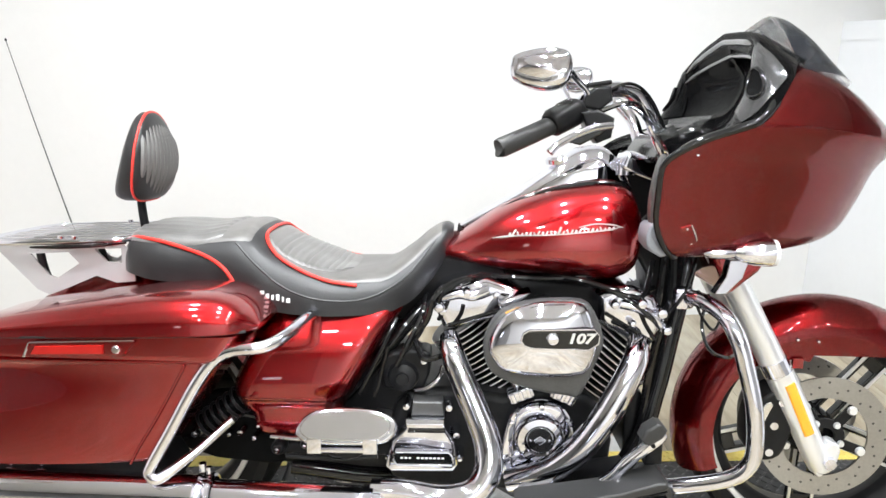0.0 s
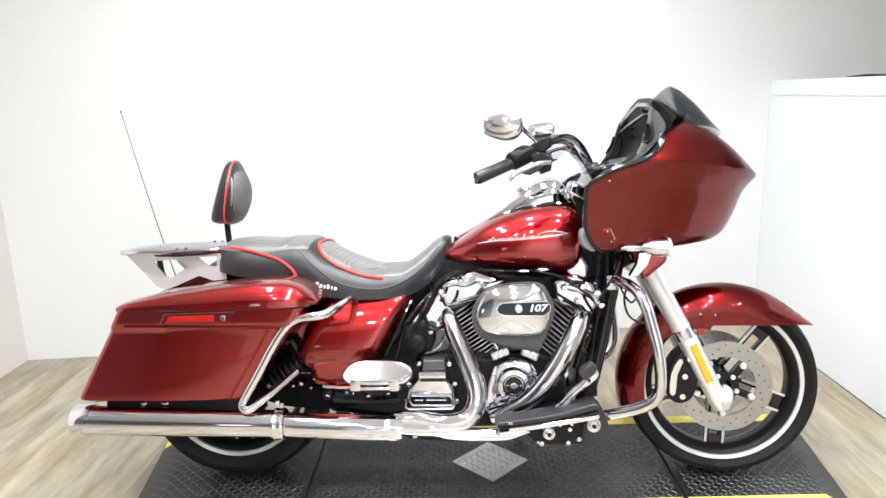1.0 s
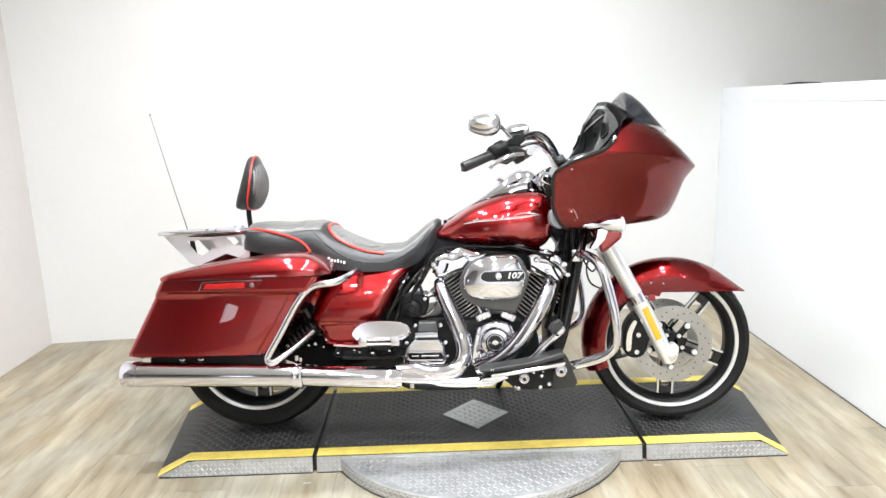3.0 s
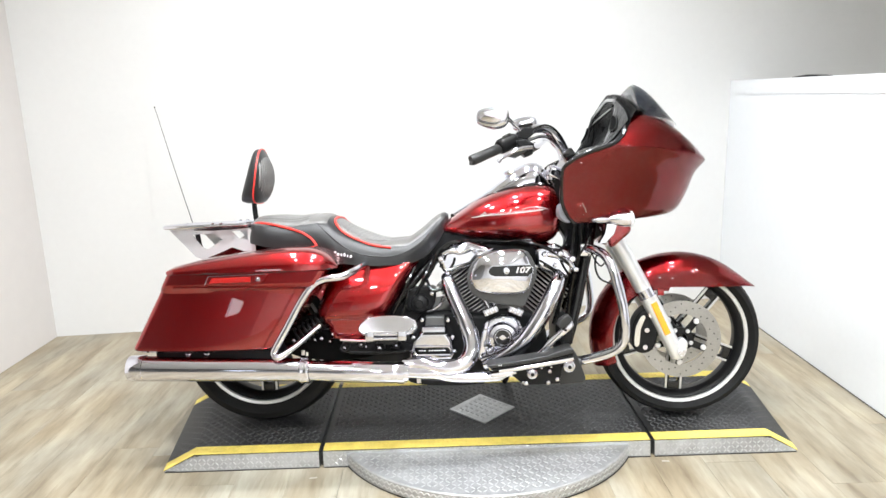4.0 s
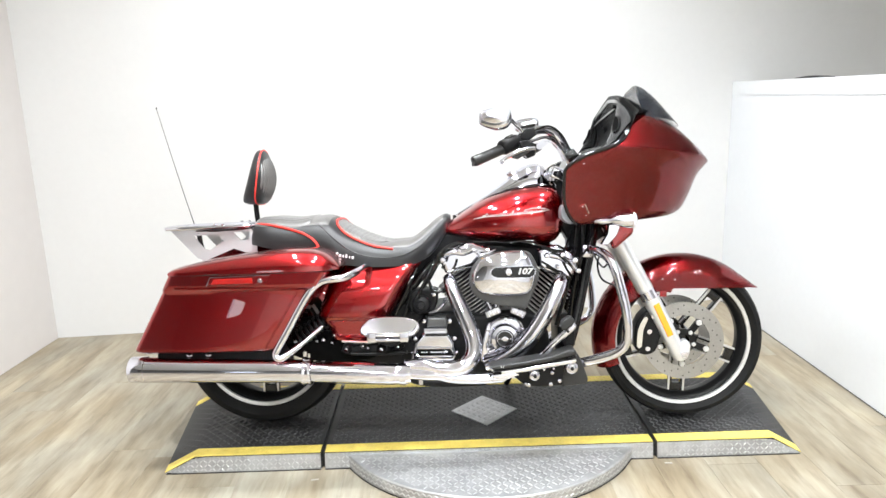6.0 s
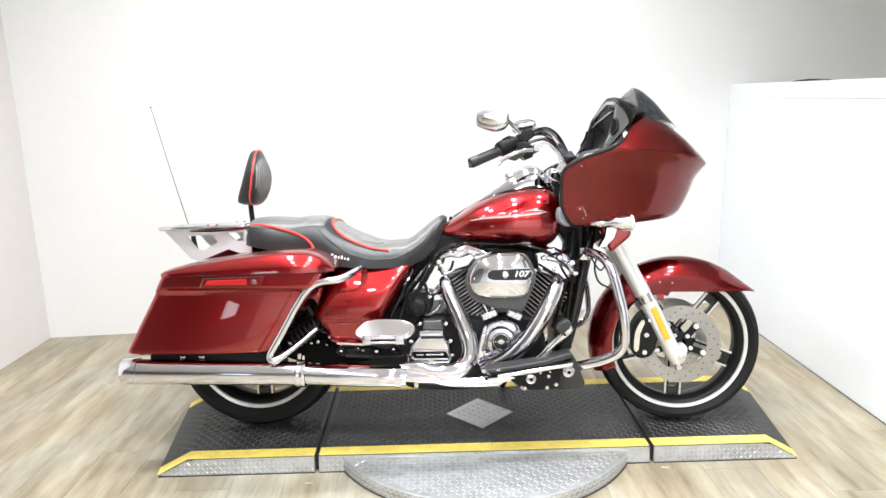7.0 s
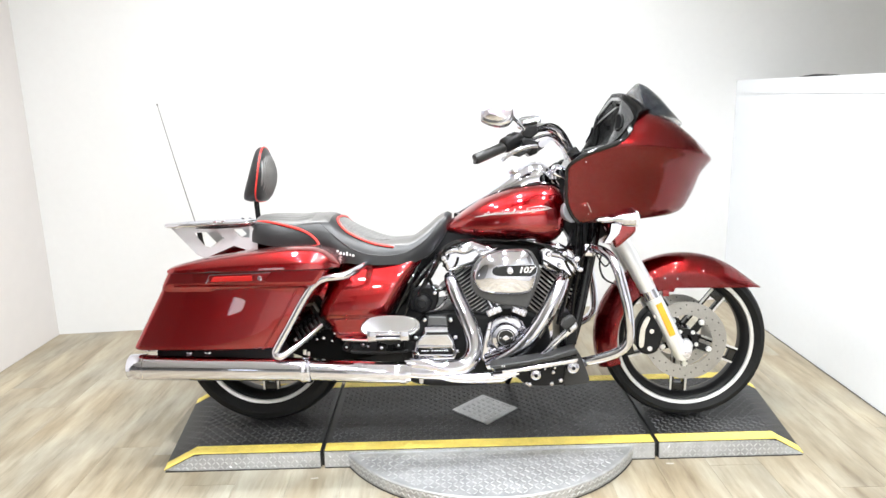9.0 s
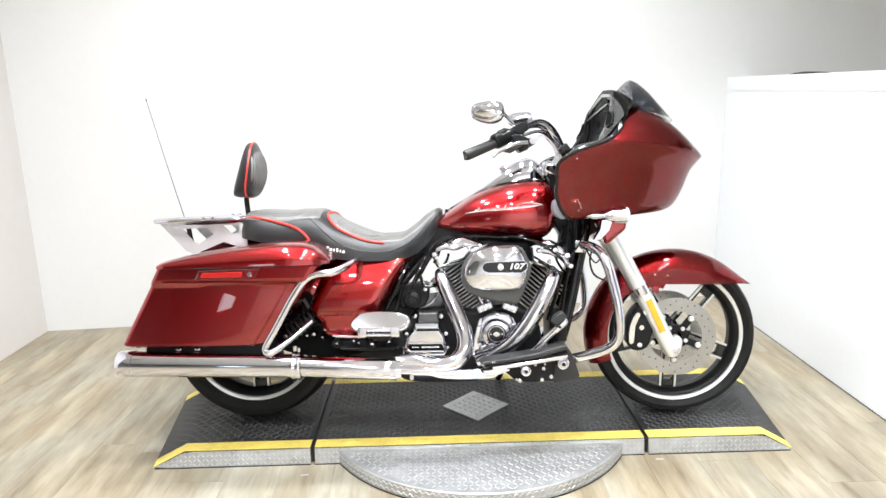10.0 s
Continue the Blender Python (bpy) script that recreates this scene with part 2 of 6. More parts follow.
def offset2(poly, d):
    """A closed outline moved inwards by d."""
    n, out = len(poly), []
    area = sum(poly[i][0] * poly[(i + 1) % n][1] - poly[(i + 1) % n][0] * poly[i][1] for i in range(n))
    sgn = 1 if area > 0 else -1
    for i in range(n):
        a, b = Vector(poly[i - 1]), Vector(poly[(i + 1) % n])
        t = (b - a)
        t = t.normalized() if t.length > 1e-9 else Vector((1, 0))
        out.append((poly[i][0] - sgn * t.y * d, poly[i][1] + sgn * t.x * d))
    return out


def slab(poly, y0, y1, r=0.004, smooth=0, bm=None, steps=3, dome=0.0, both=True):
    """A plate in the x-z plane from y0 to y1 with rounded rims; dome bulges the y0 face."""
    if smooth:
        poly = [(v.x, v.y) for v in curve([(p[0], p[1], 0) for p in poly], smooth, True)]
    sg = 1 if y1 > y0 else -1
    levels = []
    for k in range(steps + 1):
        a = math.pi / 2 * k / steps
        levels.append((r * (1 - math.sin(a)), y0 + sg * r * (1 - math.cos(a))))
    rings = []
    if dome:
        for f in (0.35, 0.65, 0.85):
            levels.insert(int((f - 0.35) * 4), None)
        levels = [l for l in levels if l]
        cx = sum(p[0] for p in poly) / len(poly)
        cz = sum(p[1] for p in poly) / len(poly)
        for f in (0.25, 0.5, 0.75, 0.92):
            base = offset2(poly, r)
            rings.append([(cx + (x - cx) * f, y0 - sg * dome * (1 - f * f), cz + (z - cz) * f) for x, z in base])
    for ins, y in levels:
        rings.append([(x, y, z) for x, z in (offset2(poly, ins) if ins > 1e-6 else poly)])
    if both:
        for ins, y in reversed(levels):
            rings.append([(x, y1 - (y - y0), z) for x, z in (offset2(poly, ins) if ins > 1e-6 else poly)])
    else:
        rings.append([(x, y1, z) for x, z in poly])
    return loft(rings, True, True, bm)


def box(cx, cy, cz, sx, sy, sz, r=0.003, m=None, bm=None):
    """A block with bevelled edges."""
    b = bmesh.new()
    bmesh.ops.create_cube(b, size=1.0, matrix=Matrix.Diagonal((sx, sy, sz, 1)))
    if r:
        bmesh.ops.bevel(b, geom=b.edges[:], offset=r, segments=2, affect="EDGES", profile=0.5)
    bmesh.ops.transform(b, matrix=Matrix.Translation((cx, cy, cz)) @ (m or Matrix()), verts=b.verts)
    if bm is None:
        return b
    return merge(bm, b)


def merge(a, b):
    tmp = bpy.data.meshes.new("tmp")
    b.to_mesh(tmp)
    b.free()
    a.from_mesh(tmp)
    bpy.data.meshes.remove(tmp)
    return a


def holed_plate(outer, holes, y0, y1):
    """A flat plate in the x-z plane with openings cut through it."""
    bm = bmesh.new()
    edges = []
    for ring in (outer, *holes):
        vs = [bm.verts.new((x, y0, z)) for x, z in ring]
        edges += [bm.edges.new((vs[i], vs[(i + 1) % len(vs)])) for i in range(len(vs))]
    bmesh.ops.triangle_fill(bm, use_beauty=True, use_dissolve=False, edges=edges)
    made = bmesh.ops.extrude_face_region(bm, geom=bm.faces[:])
    bmesh.ops.translate(bm, vec=(0, y1 - y0, 0), verts=[g for g in made["geom"] if isinstance(g, bmesh.types.BMVert)])
    return bm


def rot(axis, deg):
    return Matrix.Rotation(radians(deg), 4, axis)


def finish(name, bm, material, angle=38):
    """Smooth shading up to an angle; broad faces keep their own plane's normal."""
    bmesh.ops.recalc_face_normals(bm, faces=bm.faces)
    areas = [f.calc_area() for f in bm.faces]
    limit = math.cos(radians(angle))
    normals = None
    if len(areas) > 5 and max(areas) > 12 * sorted(areas)[len(areas) // 2]:
        bm.faces.index_update()
        normals = []
        for f in bm.faces:
            for v in f.verts:
                n = Vector((0, 0, 0))
                for g in v.link_faces:
                    if g.normal.dot(f.normal) >= limit:
                        n += g.normal * areas[g.index]
                normals.append(n.normalized() if n.length > 1e-12 else f.normal.copy())
    me = bpy.data.meshes.new(name)
    bm.to_mesh(me)
    bm.free()
    me.materials.append(material)
    me.polygons.foreach_set("use_smooth", [True] * len(me.polygons))
    if normals:
        me.normals_split_custom_set(normals)
    else:
        me.set_sharp_from_angle(angle=radians(angle))
    return me


def part(name, bm, material, parent, label="", move=None, angle=38):
    """Links a bmesh as one mesh under a thing or a part."""
    if move is not None:
        bmesh.ops.transform(bm, matrix=move, verts=bm.verts)
    ob = new(name, finish(name, bm, material, angle))
    ob.parent = parent
    if label:
        ob["label"] = label
    return ob


def thing(name, bm, material, label, category, kind="", group=""):
    return tagged(new(name, finish(name, bm, material)), label, category, group, kind)


def empty(name, m, label, category, group="", kind=""):
    ob = new(name)
    ob.empty_display_size = 0.1
    ob.matrix_world = m
    return tagged(ob, label, category, group, kind)


# ---- the room ----
WX0, WX1, WY0 = -1.5, 4.6, -7.0
WXF = -4.2
LEDGE_X, LEDGE_Z = 2.42, 1.32


def quad_prism(pts, z0, z1):
    return loft([[(x, y, z0) for x, y in pts], [(x, y, z1) for x, y in pts]])


def back_y(x):
    return 1.26 + (x + 1.5) * 0.088


floor = thing("floor", quad_prism([(WXF - 0.2, WY0 - 0.2), (WX1 + 0.2, WY0 - 0.2), (WX1 + 0.2, 2.1), (WXF - 0.2, 2.1)], -0.12, -0.006), OAK,
              "pale oak wood-look plank floor under the display", "floor", "structure")
thing("wall_north", quad_prism([(-0.89, back_y(-0.89)), (WX1, back_y(WX1)), (WX1, back_y(WX1) + 0.15), (-0.89, back_y(-0.89) + 0.15)], -0.05, CEIL), WALL,
      "plain white painted wall behind the motorcycle", "wall", "structure")
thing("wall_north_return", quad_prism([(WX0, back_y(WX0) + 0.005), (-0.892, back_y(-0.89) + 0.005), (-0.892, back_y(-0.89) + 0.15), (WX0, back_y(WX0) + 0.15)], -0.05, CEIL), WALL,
      "plain white painted wall set back at a seam", "wall", "structure")
# unseen walls added dark so that chrome and paint mirror something dim
thing("wall_west_far", quad_prism([(WXF - 0.15, WY0), (WXF, WY0), (WXF, -1.05), (WXF - 0.15, -1.05)], -0.05, CEIL), SHADE,
      "unseen showroom wall, dark grey for dim reflections", "wall", "structure")
thing("wall_west_jog", quad_prism([(WXF + 0.002, -1.2), (WX0 - 0.152, -1.2), (WX0 - 0.152, -1.05), (WXF + 0.002, -1.05)], -0.05, CEIL), SHADE,
      "unseen short return wall, dark grey for dim reflections", "wall", "structure")
thing("wall_west", quad_prism([(WX0 - 0.15, -1.2), (WX0, -1.2), (WX0, 1.45), (WX0 - 0.15, 1.45)], -0.05, CEIL), WARM,
      "plain warm white painted side wall", "wall", "structure")
thing("wall_east", quad_prism([(WX1, WY0), (WX1 + 0.15, WY0), (WX1 + 0.15, 2.1), (WX1, 2.1)], -0.05, CEIL), SHADE,
      "unseen side wall beyond the low partition, dark grey for dim reflections", "wall", "structure")
thing("partition_low", quad_prism([(LEDGE_X, -0.6), (LEDGE_X + 0.12, -0.6), (LEDGE_X + 0.12, back_y(LEDGE_X) - 0.002), (LEDGE_X, back_y(LEDGE_X) - 0.002)], -0.05, LEDGE_Z), LITWHITE,
      "white low partition wall beside the display", "wall", "structure")
thing("trim_ledge", quad_prism([(LEDGE_X - 0.003, -0.6), (LEDGE_X - 0.001, -0.6), (LEDGE_X - 0.001, back_y(LEDGE_X) - 0.004), (LEDGE_X - 0.003, back_y(LEDGE_X) - 0.004)], LEDGE_Z - 0.075, LEDGE_Z - 0.002), LITWHITE,
      "white trim board along the partition top", "trim", "structure")
thing("ceiling", quad_prism([(WXF - 0.15, WY0 - 0.15), (WX1 + 0.15, WY0 - 0.15), (WX1 + 0.15, 2.1), (WXF - 0.15, 2.1)], CEIL, CEIL + 0.1), CEILING,
      "plain white painted ceiling", "ceiling", "structure")
# unseen front wall: bay darkened for reflections, shop window, then a white stretch
SPLIT_X = -1.2


def wall_blocks(blocks):
    bm = bmesh.new()
    for x0, x1, z0, z1 in blocks:
        loft([[(x0, WY0 - 0.15, z), (x1, WY0 - 0.15, z), (x1, WY0, z), (x0, WY0, z)] for z in (z0, z1)], bm=bm)
    return bm


thing("wall_south_bay", wall_blocks(((WXF, -2.5, -0.05, CEIL), (-2.0, SPLIT_X - 0.002, -0.05, CEIL), (-2.5, -2.0, -0.05, 1.11), (-2.5, -2.0, 1.59, CEIL))), SHADE,
      "unseen wall with a shop window opening, dark grey for dim reflections", "wall", "structure")
thing("wall_south", wall_blocks(((SPLIT_X, WX1, -0.05, CEIL),)), WALL, "plain white painted wall facing the display", "wall", "structure")
ring_prof = [(0.085, 0.0), (0.12, 0.0), (0.12, -0.012), (0.105, -0.028), (0.088, -0.03)]
# fixture rings for every lamp, the added ones by the south wall included
for lx, ly in LAMP_PLACES:
    fx = thing("ceiling_light", revolve(ring_prof, (lx, ly, CEIL), "z", 24, closed=True), CEILING, "round white recessed ceiling light", "light", group="ceiling lights")

# ---- the lift platform ----
PZ = 0.06
Y0, Y1 = -0.245, 0.345
JX0, JX1 = 0.241, 1.427
plat = empty("lift_platform", pose(0, 0, 0), "low black tread-plate display platform with yellow edges", "platform")


def lugs(poly_test, x0, x1, y0, y1, zf, pitch=0.0195, length=0.0245, width=0.0064, h=0.0022):
    """Raised bars of tread plate in a basket pattern."""
    verts, faces = [], []
    nx, ny = int((x1 - x0) / pitch) + 1, int((y1 - y0) / pitch) + 1
    for i in range(nx):
        for j in range(ny):
            x, y = x0 + (i + 0.5) * pitch, y0 + (j + 0.5) * pitch
            if not poly_test(x, y):
                continue
            a = radians(45 if (i + j) % 2 else -45)
            ca, sa = math.cos(a), math.sin(a)
            k = len(verts)
            for u, v, w in ((-1, 0, 0), (-0.35, 1, 0), (0.35, 1, 0), (1, 0, 0), (0.35, -1, 0), (-0.35, -1, 0), (-0.45, 0, 1), (0.45, 0, 1)):
                px, py = u * length / 2, v * width / 2
                gx, gy = x + px * ca - py * sa, y + px * sa + py * ca
                verts.append((gx, gy, zf(gx, gy) + w * h - (0 if w else 0.0004)))
            faces += [(k, k + 5, k + 6), (k, k + 6, k + 1), (k + 1, k + 6, k + 7, k + 2), (k + 2, k + 7, k + 3), (k + 3, k + 7, k + 4), (k + 4, k + 7, k + 6, k + 5)]
    me = bpy.data.meshes.new("tread_pattern")
    me.from_pydata(verts, [], faces)
    return me


def lug_part(me, material, parent):
    me.materials.append(material)
    ob = tagged(new("tread_pattern", me), kind="stuff")
    ob.parent = parent
    return ob


def left_end(y):
    return -0.325 - (y - Y0) * 0.13


def right_end(y):
    return 1.955 + (y - Y0) * 0.14


def deck_z(x, y):
    le, re = left_end(y), right_end(y)
    lo, hi = le + 0.115, re - 0.105
    if x < lo:
        return PZ * max(0.0, (x - le) / 0.115)
    if x > hi:
        return PZ * max(0.0, (re - x) / 0.105)
    return PZ


def deck(xs, name):
    """A deck section with top, sides and ramps."""
    bm = bmesh.new()
    rows = []
    for fx in xs:
        row = []
        for y in (Y0 + 0.001, Y0 + 0.052, Y1 - 0.052, Y1):
            x = fx(y)
            row.append((x, y, max(0.002, deck_z(x, y))))
        rows.append([(row[0][0], Y0 + 0.001, 0.0)] + row + [(row[-1][0], Y1, 0.0)])
    loft(rows, True, True, bm)
    return part(name, bm, PLATE, plat)


deck([lambda y: left_end(y), lambda y: left_end(y) + 0.115, lambda y: JX0 - 0.006], "end_deck")
deck([lambda y: JX0 + 0.006, lambda y: JX1 - 0.006], "centre_deck")
deck([lambda y: JX1 + 0.006, lambda y: right_end(y) - 0.105, lambda y: right_end(y)], "end_deck")


def strip(pts_lo, pts_hi, lift, material, name, label=""):
    """A thin painted band laid over the deck edge."""
    bm = bmesh.new()
    top = [[(x, y, deck_z(x, y) + lift) for x, y in side] for side in (pts_lo, pts_hi)]
    low = [[(x, y, z - lift - 0.001) for x, y, z in side] for side in top]
    loft([[top[0][i], top[1][i], low[1][i], low[0][i]] for i in range(len(pts_lo))], True, True, bm)
    return part(name, bm, material, plat, label)


for ya, yb in ((Y0, Y0 + 0.052), (Y1 - 0.052, Y1)):
    for xs in ([left_end, lambda y: left_end(y) + 0.115, lambda y: JX0 - 0.008], [lambda y: JX0 + 0.008, lambda y: JX1 - 0.008],
               [lambda y: JX1 + 0.008, lambda y: right_end(y) - 0.105, right_end]):
        strip([(f(ya), ya) for f in xs], [(f(yb), yb) for f in xs], 0.002, YELLOW, "edge_stripe", "yellow safety stripe")


def skirt(x0, x1, name):
    """Bright tread-plate front face under the deck edge."""
    n = 12
    rows = []
    for k in range(n + 1):
        x = x0 + (x1 - x0) * k / n
        z = max(0.003, deck_z(x, Y0) - 0.004)
        rows.append([(x, Y0 - 0.004, z), (x, Y0 - 0.012, 0.001), (x, Y0 + 0.0005, 0.001), (x, Y0 + 0.0005, z)])
    part(name, loft(rows), BRIGHT, plat, "silver tread-plate skirt")
    me = lugs(lambda x, y: True, x0 + 0.01, x1 - 0.01, 0.002, 0.056, lambda x, y: 0.0, 0.0155, 0.0180, 0.0044, 0.0014)
    keep = [v.co.copy() for v in me.vertices]
    for v, c in zip(me.vertices, keep):
        top = max(0.003, deck_z(c.x, Y0) - 0.004)
        v.co = (c.x, Y0 - 0.004 - 0.008 * (1 - c.y / 0.056) - max(c.z, 0) * 1.0 - 0.0002, min(c.y, top))
    lug_part(me, BRIGHTLUG, plat)


for fx0, fx1 in ((left_end(Y0) + 0.01, JX0 - 0.008), (JX0 + 0.008, JX1 - 0.008), (JX1 + 0.008, right_end(Y0) - 0.01)):
    part("base_seam", box((fx0 + fx1) / 2, Y0 - 0.010, 0.0014, fx1 - fx0, 0.010, 0.0028, 0.0004), DARKGAP, plat, "dark seam at the floor")
skirt(left_end(Y0) + 0.008, JX0 - 0.008, "skirt")
skirt(JX0 + 0.008, JX1 - 0.008, "skirt")
skirt(JX1 + 0.008, right_end(Y0) - 0.008, "skirt")
for jx in (JX0, JX1):
    part("joint_seal", box(jx, (Y0 + Y1) / 2, 0.028, 0.010, Y1 - Y0 - 0.004, 0.05, 0.001), DARKGAP, plat, "black rubber joint strip")
DIA = (0.838, 0.047)
dia_bm = loft([[(DIA[0] + 0.131 * a, DIA[1] + 0.131 * b, z) for a, b in ((-1, 0), (0, -1), (1, 0), (0, 1))] for z in (PZ - 0.001, PZ + 0.003)])
part("diamond_inlay", dia_bm, BRIGHT, plat, "bare silver diamond inlay")


def on_deck(x, y):
    if not (left_end(y) + 0.01 < x < right_end(y) - 0.01) or abs(x - JX0) < 0.018 or abs(x - JX1) < 0.018:
        return False
    return abs(x - DIA[0]) + abs(y - DIA[1]) > 0.145


lug_part(lugs(on_deck, -0.42, 2.06, Y0 + 0.056, Y1 - 0.056, deck_z), LUG, plat)
for ya, yb in ((Y0 + 0.003, Y0 + 0.052), (Y1 - 0.050, Y1 - 0.002)):
    lug_part(lugs(on_deck, -0.42, 2.06, ya, yb, lambda x, y: deck_z(x, y) + 0.002, 0.0165, 0.0200, 0.0056, 0.0018), YELLOW, plat)
lug_part(lugs(lambda x, y: abs(x - DIA[0]) + abs(y - DIA[1]) < 0.115, DIA[0] - 0.13, DIA[0] + 0.13, DIA[1] - 0.13, DIA[1] + 0.13, lambda x, y: PZ + 0.003), BRIGHTLUG, plat)

TT = (0.838, 0.035, 0.58)
turn = empty("turntable", pose(TT[0], TT[1], 0), "round silver tread-plate turntable base", "turntable")
part("disc", revolve([(0.05, 0.0), (TT[2], 0.0), (TT[2], 0.044), (TT[2] - 0.004, 0.048), (0.05, 0.048)], (0, 0, 0), "z", 96), BRIGHT, turn)
lug_part(lugs(lambda x, y: math.hypot(x, y) < TT[2] - 0.02 and y < Y0 - TT[1] - 0.02, -0.56, 0.56, -0.58, -0.26, lambda x, y: 0.048, 0.0200, 0.0250, 0.0062, 0.0018), BRIGHTLUG, turn)
part("base_seam", revolve([(TT[2] - 0.02, 0.0002), (TT[2] + 0.002, 0.0002), (TT[2] + 0.002, 0.0035), (TT[2] - 0.02, 0.0035)], (0, 0, 0), "z", 96, closed=True), DARKGAP, turn, "dark seam at the floor")
rim_v, rim_f = [], []
for k in range(150):
    for row in (0.014, 0.033):
        a0 = radians(-172 + 164 * k / 149)
        tilt = 1 if (k + (row > 0.02)) % 2 else -1
        base = len(rim_v)
        for u, v, w in ((-1, 0, 0), (-0.35, 1, 0), (0.35, 1, 0), (1, 0, 0), (0.35, -1, 0), (-0.35, -1, 0), (-0.45, 0, 1), (0.45, 0, 1)):
            px, py = u * 0.0105, v * 0.0028
            along, up = (px - py * tilt) * 0.707, (px * tilt + py) * 0.707
            r = TT[2] - 0.0004 + 0.0022 * w
            a = a0 + along / TT[2]
            rim_v.append((r * math.cos(a), r * math.sin(a), row + 0.001 + up))
        rim_f += [(base, base + 5, base + 6), (base, base + 6, base + 1), (base + 1, base + 6, base + 7, base + 2), (base + 2, base + 7, base + 3), (base + 3, base + 7, base + 4), (base + 4, base + 7, base + 6, base + 5)]
rim_me = bpy.data.meshes.new("tread_pattern")
rim_me.from_pydata(rim_v, [], rim_f)
lug_part(rim_me, BRIGHTLUG, turn)

# ---- the motorcycle: x forward, y to its left, z up from the tyres' contact ----
bike = empty("motorcycle", Matrix.Translation((0, 0.03, PZ + 0.003)) @ rot("Z", -2.5) @ rot("X", -8.0),
             "dark red touring motorcycle with chrome engine on a black platform", "motorcycle")
AX = Vector((1.582, 0, 0.305))
PIV = Vector((1.345, 0, 0.75))
STEER = Matrix.Translation(PIV) @ Matrix.Rotation(radians(-4.0), 4, Vector((-math.sin(radians(26.8)), 0, math.cos(radians(26.8))))) @ Matrix.Translation(-PIV)


# wheels
def tyre_profile(r, w, rim):
    """Half-round tread with sidewalls, as (radius, along) pairs, a closed loop."""
    p = [(rim, -w * 0.34), (rim + 0.012, -w * 0.40), (rim + (r - rim) * 0.45, -w * 0.50), (rim + (r - rim) * 0.72, -w * 0.47),
         (r - 0.013, -w * 0.39), (r - 0.004, -w * 0.22), (r, 0.0)]
    return p + [(a, -b) for a, b in reversed(p[:-1])]


def wheel(c, r, w, rim, spokes, phase, move, axle_r=0.03, n=84):
    tyre = part("tyre", revolve(tyre_profile(r, w, rim), c, "y", n, closed=True), RUBBER, bike, "black road tyre with grooved tread", move)
    # tread grooves as thin dark sunk bars on the shoulders
    groove = bmesh.new()
    for k in range(40):
        a = 2 * math.pi * k / 40
        for s in (-1, 1):
            pts = []
            for u, v in ((-0.36, 0.0), (-0.25, 0.05), (-0.12, 0.11)):
                rr = r - 0.0165 + (u + 0.36) * 0.055 + 0.0012
                b = a + v * 1.3 + (0.08 if s > 0 else 0)
                pts.append((c[0] + rr * math.cos(b), c[1] + s * u * w * -1, c[2] + rr * math.sin(b)))
            tube(pts, 0.0022, 4, 1, groove)
    tagged(part("tread_grooves", groove, DARKGAP, tyre, "", move), kind="stuff")
    rm = part("rim", revolve([(rim - 0.034, -w * 0.12), (rim - 0.030, -w * 0.24), (rim - 0.016, -w * 0.34), (rim - 0.006, -w * 0.36), (rim - 0.006, w * 0.36), (rim - 0.016, w * 0.34), (rim - 0.030, w * 0.24), (rim - 0.034, w * 0.12)], c, "y", n, closed=True),
              SATIN, bike, "gloss black cast rim", move)
    for s in (-1, 1):
        part("rim_lip", revolve([(rim - 0.009, s * w * 0.345), (rim - 0.007, s * w * 0.395), (rim + 0.004, s * w * 0.415), (rim + 0.006, s * w * 0.38), (rim - 0.008, s * w * 0.33)], c, "y", n, closed=True),
             RIMLIP, rm, "machined silver rim lip", move)
    part("hub", revolve([(axle_r * 0.5, -w * 0.42), (axle_r + 0.012, -w * 0.40), (axle_r + 0.016, -w * 0.1), (axle_r + 0.016, w * 0.1), (axle_r + 0.012, w * 0.40), (axle_r * 0.5, w * 0.42)], c, "y", 28), BLACK, bike, "black wheel hub", move)
    for k in range(spokes):
        a = phase + 360.0 * k / spokes
        m = (move or Matrix()) @ Matrix.Translation(c) @ rot("Y", -a)
        for off in (-0.022, 0.022):
            part("spoke", box((rim + 0.02) / 2, 0, off, rim - 0.045, w * 0.20, 0.0125, 0.003), BLACK, rm, "", m)
            part("spoke_edge", box((rim + 0.06) / 2, -w * 0.102, off * 1.24, rim - 0.075, 0.004, 0.0078, 0.001), RIMLIP, rm, "bright machined spoke edge", m)
        part("spoke_bridge", box(rim - 0.045, 0, 0, 0.036, w * 0.20, 0.056, 0.004), BLACK, rm, "", m)
    return tyre


wheel(AX, 0.302, 0.130, 0.246, 5, 267, STEER)
wheel(Vector((0, 0, 0.318)), 0.318, 0.175, 0.240, 5, 272, None)


